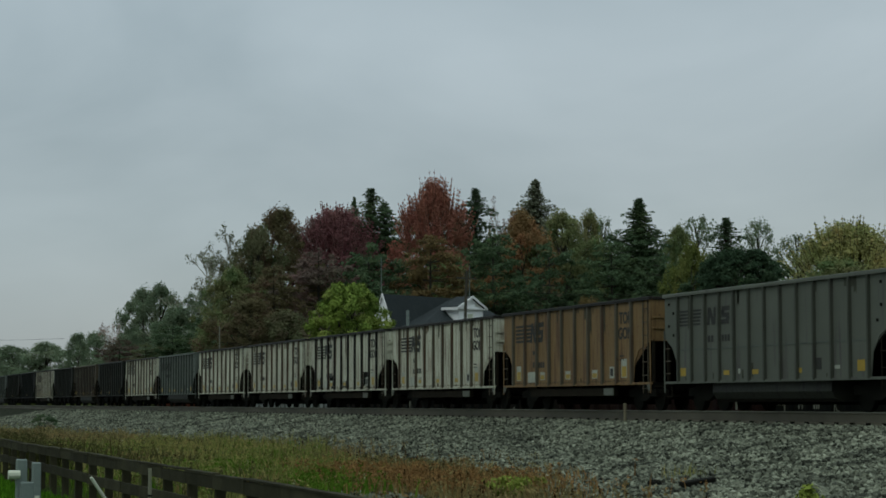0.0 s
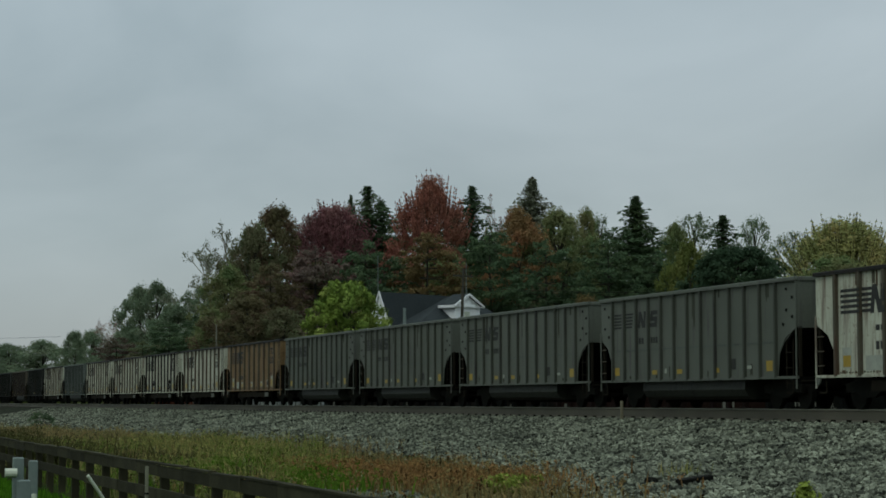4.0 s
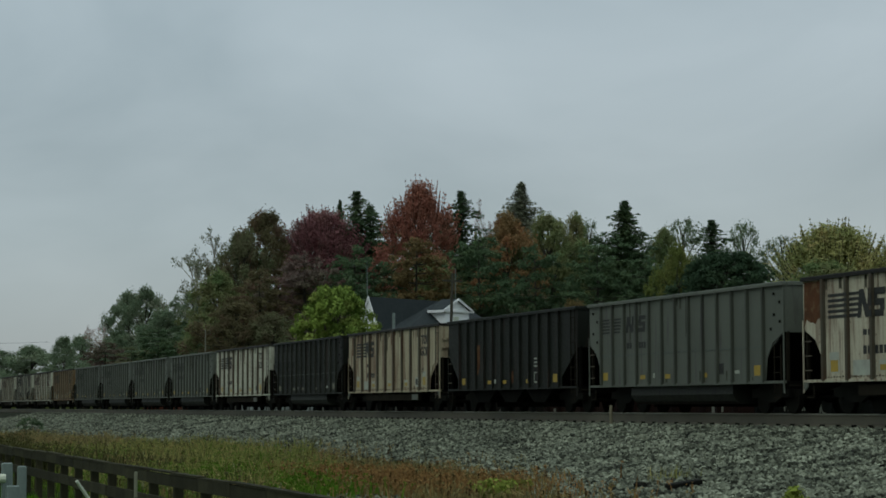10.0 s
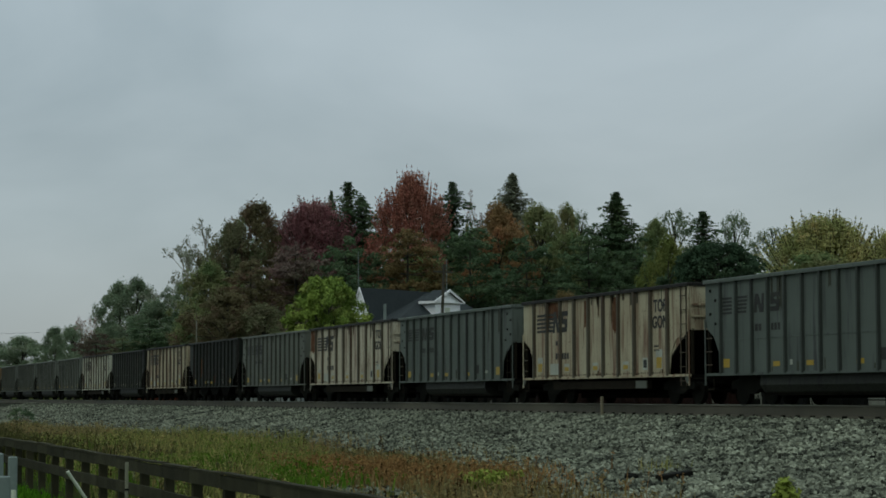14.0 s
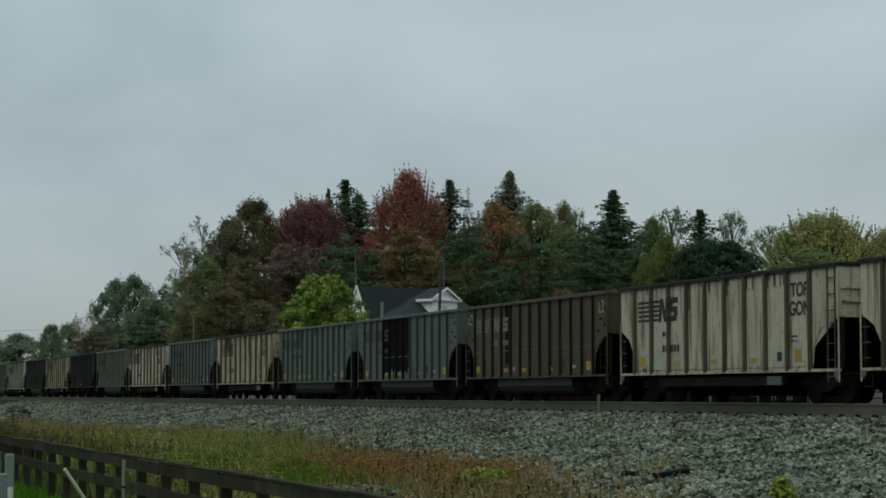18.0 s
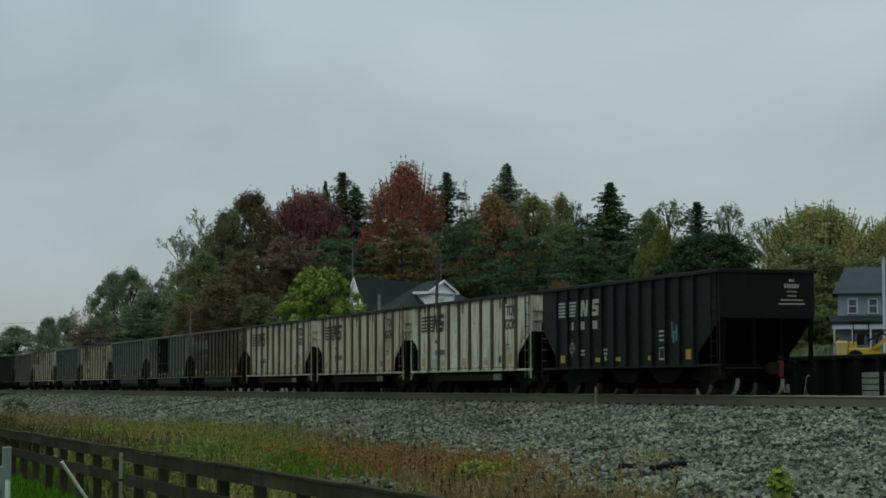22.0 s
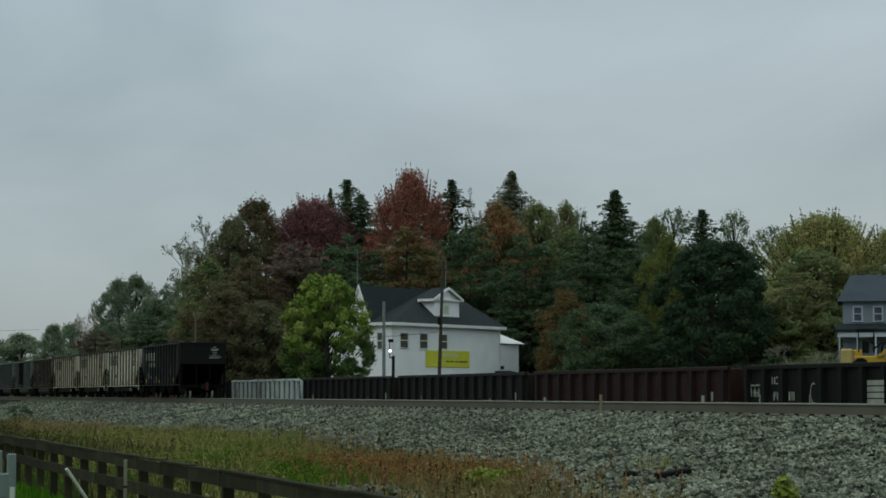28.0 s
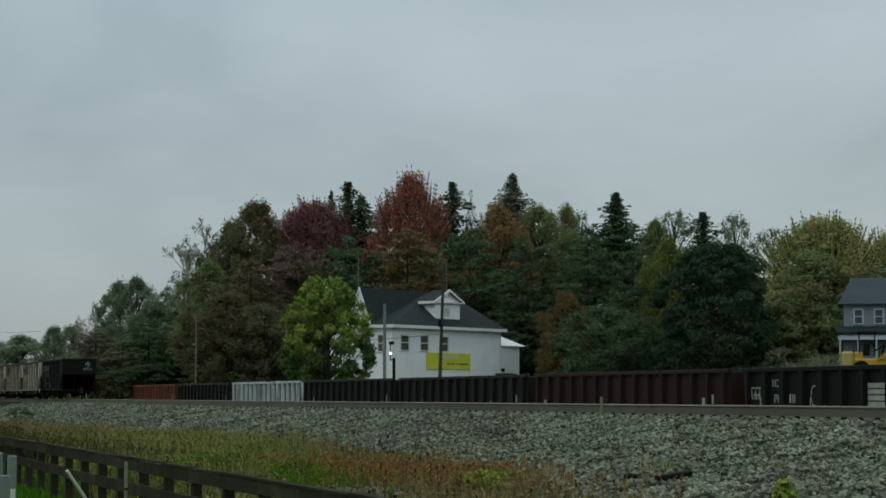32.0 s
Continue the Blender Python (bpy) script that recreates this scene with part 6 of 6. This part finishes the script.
for i in range(10):
    p, q = [(1.75 + 0.33 * math.cos(c), -0.9, 1.35 + 0.62 * math.sin(c)) for c in (0.33 * i, 0.33 * (i + 1))]
    hose.tube(p, q, 0.06, None, 6)
part("hose", hose, GREASE, machine, "black hydraulic hose bent in a hoop")
part("lever", Geo().tube((1.2, -0.4, 1.1), (1.28, -0.4, 1.75), 0.025, None, 5).tube((1.35, -0.2, 1.1), (1.4, -0.2, 1.7), 0.025, None, 5), GREASE, machine)
part("ram", Geo().tube((0.9, -0.78, 1.5), (2.0, -0.78, 2.2), 0.05, None, 7), GREASE, machine)
for x in (0.2, 2.4):
    for y in (-0.95, 0.65):
        part("wheel", Geo().tube((x, y, 0.5), (x, y + 0.3, 0.5), 0.5, None, 16), GREASE, machine)

POLE = material("dark_pole_wood", ((0.06, 0.052, 0.045), (0.045, 0.04, 0.036)), 0.9)
pole = thing("utility_pole", pose(54.8, 165.1, -1.2, 0, 2.0, 0), "dark wooden utility pole with a transformer arm", "utility pole")
part("shaft", Geo().tube((0, 0, -0.5), (0, 0, 12.6), 0.17, 0.12, 8), POLE, pole)
part("cross_arm", Geo().box(-0.9, 0.9, -0.06, 0.06, 11.9, 12.04), POLE, pole)
part("transformer", Geo().tube((-0.25, -0.3, 7.3), (-0.25, -0.3, 7.9), 0.16, None, 8), GREASE, pole)
pole2 = thing("utility_pole", pose(50.0, 165.0, -1.2), "pale grey metal pole beside the siding", "utility pole")
part("shaft", Geo().tube((0, 0, -0.4), (0, 0, 9.2), 0.16, 0.13, 8), GREY_METAL, pole2)
signal = thing("railway_signal", pose(49.3, 161.1, -1.2), "railway signal with one lit white lamp", "railway signal")
part("mast", Geo().box(0.22, 0.42, -0.1, 0.1, 0.0, 4.6), GREASE, signal)
part("head", Geo().bevel_box(-0.1, 0.32, -0.1, 0.1, 5.7, 5.95, 0.03), GREASE, signal)
LAMP = bpy.data.materials.new("lit_lamp")
LAMP.use_nodes = True
LAMP.node_tree.nodes["Principled BSDF"].inputs["Emission Color"].default_value = (0.95, 1.0, 0.95, 1)
LAMP.node_tree.nodes["Principled BSDF"].inputs["Emission Strength"].default_value = 6.0
part("lamp_bracket", Geo().box(-0.03, 0.03, -0.1, 0.0, 4.4, 5.8).box(0.0, 0.3, -0.1, 0.0, 4.4, 4.5), GREASE, signal)
part("lamp", Geo().tube((0, -0.16, 5.0), (0, -0.11, 5.0), 0.085, None, 12), LAMP, signal, "lit white signal lamp")
pole3 = thing("utility_pole", pose(39.6, 192.0, -1.2), "thin grey pole with a small lamp", "utility pole")
part("shaft", Geo().tube((0, 0, -0.4), (0, 0, 8.7), 0.08, 0.06, 7), material("pale_pole_wood", ((0.2, 0.185, 0.165), (0.15, 0.14, 0.125)), 0.9), pole3)
part("lamp_arm", Geo().box(-0.3, 0.05, -0.05, 0.05, 6.3, 6.45), GREY_METAL, pole3)
pole4 = thing("utility_pole", pose(80.8, 136.0, 1.6), "pale metal pole with a short arm", "utility pole")
part("shaft", Geo().tube((0, 0, -0.4), (0, 0, 8.3), 0.13, 0.11, 7), COOL_TRIM, pole4)
part("arm", Geo().box(-0.4, 0.1, -0.06, 0.06, 8.1, 8.25), GREY_METAL, pole4)


def wire(a, b, sag, label):
    g = Geo()
    a, b = Vector(a), Vector(b)
    pts = [a.lerp(b, i / 12) - Vector((0, 0, sag * 4 * (i / 12) * (1 - i / 12))) for i in range(13)]
    for p in pts:
        g.v.extend([(p.x, p.y, p.z + 0.022), (p.x + 0.02, p.y, p.z - 0.012), (p.x - 0.02, p.y, p.z - 0.012)])
    for i in range(12):
        for j in range(3):
            g.f.append((3 * i + j, 3 * i + (j + 1) % 3, 3 * i + 3 + (j + 1) % 3, 3 * i + 3 + j))
    return solid("overhead_wire", g, GREASE, label, "wire")


wire((54.8, 165.1, 9.9), (80.8, 136.0, 9.6), 0.9, "thin dark overhead wire strung between utility poles")
wire((54.8, 165.1, 5.5), (39.6, 192.0, 6.0), 0.6, "thin dark overhead wire strung between utility poles")
wire((43.0, 330.0, 10.5), (0.0, 330.0, 11.4), 0.8, "thin dark overhead wire far down the line")


# ---- weeds and grass ----
def blades(name, count, where, height, width, mat, label, seed, bushy=0.0):
    """Upright blades and stems; where(rng) gives x, y or None."""
    rng = random.Random(seed)
    g = Geo()
    n = 0
    while n < count:
        p = where(rng)
        n += 1
        if p is None:
            continue
        x, y = p
        z = ground_z(x, y) - 0.02
        h = height * rng.uniform(0.45, 1.2) * (1.0 + 0.75 * noise.noise((x * 0.7, y * 0.3, 2.0)))
        a = rng.uniform(0, 6.28)
        dx, dy = math.cos(a) * width * rng.uniform(0.6, 1.4), math.sin(a) * width * rng.uniform(0.6, 1.4)
        bx, by = rng.gauss(0, 0.22) * h, rng.gauss(0, 0.22) * h
        k = len(g.v)
        g.v.extend([(x - dx, y - dy, z), (x + dx, y + dy, z), (x + bx * 0.4 + dx * 0.8, y + by * 0.4 + dy * 0.8, z + 0.6 * h), (x + bx * 0.4 - dx * 0.8, y + by * 0.4 - dy * 0.8, z + 0.6 * h), (x + bx, y + by, z + h)])
        g.f.extend([(k, k + 1, k + 2, k + 3), (k + 3, k + 2, k + 4)])
        if bushy and rng.random() < bushy:
            leaf_cloud(g, rng, Vector((x + bx, y + by, z + h)), 0.08, 6, 0.03)
    me = plain_mesh(g, name, mat)
    return tagged(new(name, me), label, "vegetation", kind="stuff")


def weedy(rng, x0, x1, y0, y1, lo, hi, key, kind="any"):
    """A spot in the meadow where the patch noise lies between lo and hi."""
    x, y = rng.uniform(x0, x1), y0 * (y1 / y0) ** rng.random()
    v = noise.noise((x * 0.22 + key, y * 0.09, 1.7)) + 0.35 * noise.noise((x * 0.8, y * 0.5 + key, 4.0))
    if ((x - 11.4) / 1.2) ** 2 + ((y - 41.0) / 5.0) ** 2 < 1 + 0.5 * noise.noise((x, y, 8.0)):
        return None  # a bare stony spot
    edge = toe_x(y) + 0.2
    dry = x - 0.25 * y + 2.5 * noise.noise((x * 0.3, y * 0.12, 6.0))
    if (kind == "dry" and dry < 0 and x < edge - 2.5) or (kind == "green" and dry > 0.5):
        return None
    if x > edge and rng.random() < min(1.0, 0.55 + (x - edge) * 0.3):
        return None
    return (x, y) if lo <= v <= hi else None


def weedmat(name, a, b, c):
    return material("weed_" + name, (a, b, c), 0.85, 0.0, 5.0, 0.3, 0.0, 0.0, 0.4, see_through=0.2, gloss=0.0)


W_GREEN = weedmat("green", (0.080, 0.138, 0.024), (0.116, 0.150, 0.030), (0.070, 0.150, 0.018))
W_OLIVE = weedmat("olive", (0.220, 0.208, 0.076), (0.175, 0.188, 0.068), (0.290, 0.240, 0.105))
W_RUST = weedmat("rust", (0.205, 0.160, 0.088), (0.175, 0.150, 0.078), (0.235, 0.145, 0.075))
W_LAWN = weedmat("lawn", (0.064, 0.160, 0.014), (0.074, 0.172, 0.017), (0.054, 0.132, 0.012))
W_LIME = weedmat("lime", (0.240, 0.275, 0.065), (0.190, 0.230, 0.055), (0.290, 0.310, 0.100))
blades("meadow_weeds", 56000, lambda r: weedy(r, 6.2, 22.5, 26, 170, -0.6, 0.15, 0.0, "green"), 0.47, 0.018, W_OLIVE, "olive and yellowed meadow weeds below the bank", 1, 0.25)
blades("green_weeds", 8500, lambda r: weedy(r, 6.2, 20.0, 26, 120, 0.08, 0.9, 3.0, "green"), 0.42, 0.025, W_GREEN, "green low weeds in the meadow", 2, 0.5)
blades("dry_weeds", 32000, lambda r: weedy(r, 9.0, 24.0, 27, 170, -0.45, 0.9, 9.0, "dry"), 0.24, 0.014, W_RUST, "rust-brown dry weed stems at the ballast's foot", 3, 0.3)
# darker blades stand for the shaded gaps between the meadow weeds
blades("shaded_weeds", 15000, lambda r: weedy(r, 6.2, 22.0, 26, 150, -0.25, 0.12, 5.0, "green"), 0.45, 0.022, weedmat("shaded", (0.075, 0.078, 0.036), (0.092, 0.08, 0.042), (0.06, 0.07, 0.03)), "dark brown-green weed stems in the meadow", 12, 0.4)
blades("russet_weeds", 9000, lambda r: weedy(r, 8.0, 22.0, 27, 150, 0.02, 0.9, 21.0), 0.38, 0.017, weedmat("russet", (0.220, 0.155, 0.075), (0.200, 0.160, 0.078), (0.245, 0.140, 0.068)), "russet dry grass and seed heads in the meadow", 14, 0.3)
blades("lawn_grass", 26000, lambda r: (r.uniform(-3, 5.7), 20 * (90 / 20) ** r.random()), 0.17, 0.014, W_LAWN, "short bright green lawn grass", 4)


blades("tall_weeds", 3600, lambda r: (6.4 + abs(r.gauss(0, 1.4)), max(60, 76 + r.gauss(0, 11))), 0.8, 0.03, material("weed_shade", ((0.06, 0.065, 0.025), (0.08, 0.065, 0.03), (0.045, 0.05, 0.02)), 0.9, 0.0, 5.0, 0.3, 0.0, 0.0, 0.4, gloss=0.04), "tall dark weeds behind the fence", 5, 0.9)
blades("orange_weeds", 5000, lambda r: (r.uniform(12, 17.5), r.uniform(98, 150)), 0.6, 0.03, W_RUST, "dry orange-brown weeds far down the bank", 6, 0.7)
blades("bright_weeds", 2200, lambda r: (11.9 + r.gauss(0, 0.75), 52 + r.gauss(0, 4.0)), 0.36, 0.035, weedmat("bright", (0.07, 0.135, 0.018), (0.09, 0.15, 0.022), (0.06, 0.115, 0.016)), "bright green leafy weeds in the meadow", 7, 0.8)


blades("rusty_weeds", 3600, lambda r: (14.4 + r.gauss(0, 1.0), 49 + r.gauss(0, 5.0)), 0.36, 0.016, weedmat("rusty", (0.25, 0.13, 0.06), (0.2, 0.115, 0.055), (0.28, 0.15, 0.075)), "thick rust-orange dry weeds along the ballast's foot", 31, 0.5)


blades("brush_grass", 5000, lambda r: (71.5 + r.gauss(0, 2.6), 131 + r.gauss(0, 4.0)), 0.75, 0.03, weedmat("brush", (0.15, 0.16, 0.1), (0.12, 0.14, 0.08), (0.19, 0.19, 0.13)), "pale rough grass on the mound beyond the siding", 35, 0.3)


def seed_heads(name, count, mat, label, seed):
    """Thin stems, each with a ragged dark head of seeds."""
    rng = random.Random(seed)
    g = Geo()
    for _ in range(count):
        p = weedy(rng, 6.4, 21.0, 28, 140, -0.9, 0.9, 33.0)
        if p is None:
            continue
        x, y = p
        z, h = ground_z(x, y), rng.uniform(0.22, 0.5)
        tip = Vector((x + rng.gauss(0, 0.05), y + rng.gauss(0, 0.05), z + h))
        g.tube((x, y, z), tuple(tip), 0.007, 0.005, 3)
        for k in range(3):
            leaf_cloud(g, rng, tip - Vector((0, 0, 0.04 * k)), 0.03, 3, 0.026)
    return tagged(new(name, plain_mesh(g, name, mat)), label, "vegetation", kind="stuff")


seed_heads("seed_heads", 900, weedmat("seed", (0.045, 0.026, 0.014), (0.06, 0.034, 0.018), (0.035, 0.024, 0.015)), "dark brown seed heads on thin stems in the meadow", 41)
seed_heads("pale_flower_heads", 220, weedmat("flower", (0.34, 0.33, 0.22), (0.28, 0.26, 0.16), (0.38, 0.36, 0.27)), "pale faded flower heads in the meadow", 42)


def shrub(x, y, w, h, seed):
    rng = random.Random(seed)
    s = thing("shrub", pose(x, y, ground_z(x, y)), "low round grey-green shrub on the ballast bank", "shrub")
    st, lv = Geo(), Geo()
    for i in range(40):
        a, q = rng.uniform(0, 6.28), math.sqrt(rng.random())
        tip = Vector((0.5 * w * q * math.cos(a), 0.5 * w * q * math.sin(a), h * math.sqrt(max(0.05, 1 - q * q)) * rng.uniform(0.7, 1.0)))
        st.tube((0, 0, -0.05), tuple(tip), 0.012, 0.005, 4)
        leaf_cloud(lv, rng, tip, 0.2, 26, 0.06)
    tagged(part("branchwork", st, BARK, s), kind="stuff")
    part("crown", plain_mesh(lv, "crown", LEAVES["dark"]), None, s)


shrub(18.2, 150.0, 2.3, 1.45, 90)
shrub(12.5, 152.0, 1.6, 1.0, 91)


def weed_clump(x, y, h, w, n, seed):
    rng = random.Random(seed)
    z = ground_z(x, y)
    c = thing("weed_plant", pose(x, y, z), "bright yellow-green leafy weed at the ballast's foot", "plant", "leafy weeds")
    st, lv = Geo(), Geo()
    for i in range(n):
        a = rng.uniform(0, 6.28)
        tip = Vector((math.cos(a) * w * rng.random(), math.sin(a) * w * rng.random(), h * rng.uniform(0.6, 1.0)))
        st.tube((0, 0, -0.03), tuple(tip), 0.008, 0.004, 4)
        for k in range(5):
            leaf_cloud(lv, rng, tip * (0.35 + 0.16 * k), 0.1, 5, 0.06)
    tagged(part("stalk", st, W_OLIVE, c), kind="stuff")
    part("foliage", plain_mesh(lv, "foliage", W_LIME), W_LIME, c)


for i, (x, y, h, w, n) in enumerate(((14.1, 26.7, 0.6, 0.2, 18), (14.2, 39.2, 0.42, 0.45, 18), (13.5, 38.0, 0.45, 0.5, 22), (15.0, 40.4, 0.32, 0.3, 10))):
    weed_clump(x, y, h, w, n, 60 + i)


def debris(name, x, y, spin, geo, mat, label, category):
    ob = thing(name, pose(x, y, ground_z(x, y) + 0.03, 4, 3, spin), label, category)
    part("piece", geo, mat, ob)


debris("broken_plank", 16.8, 36.3, -62, Geo().bevel_box(-0.09, 0.09, -0.5, 0.5, 0.0, 0.12, 0.02), GREASE, "dark broken wooden plank lying on the ballast", "plank")
debris("broken_plank", 17.6, 47.5, 40, Geo().bevel_box(-0.05, 0.05, -0.6, 0.6, 0.0, 0.08, 0.02), TIE, "dark thin wooden stick lying on the ballast", "plank")
debris("rubber_scrap", 16.6, 37.9, 20, Geo().bevel_box(-0.11, 0.11, -0.14, 0.14, 0.0, 0.12, 0.05), GREASE, "black rubber scrap on the ballast", "debris")
blades("grass_tuft", 60, lambda r: (18.0 + r.gauss(0, 0.25), 39.6 + r.gauss(0, 0.4)), 0.26, 0.009, W_OLIVE, "thin green grass tuft in the ballast", 8)


def motions():
    """The train runs away along the main track."""
    for car, y in TRAIN:
        walk(car, [(t, pose(TRACK, y + ride(t), RAIL)) for t in range(0, 33, 2)])


motions()
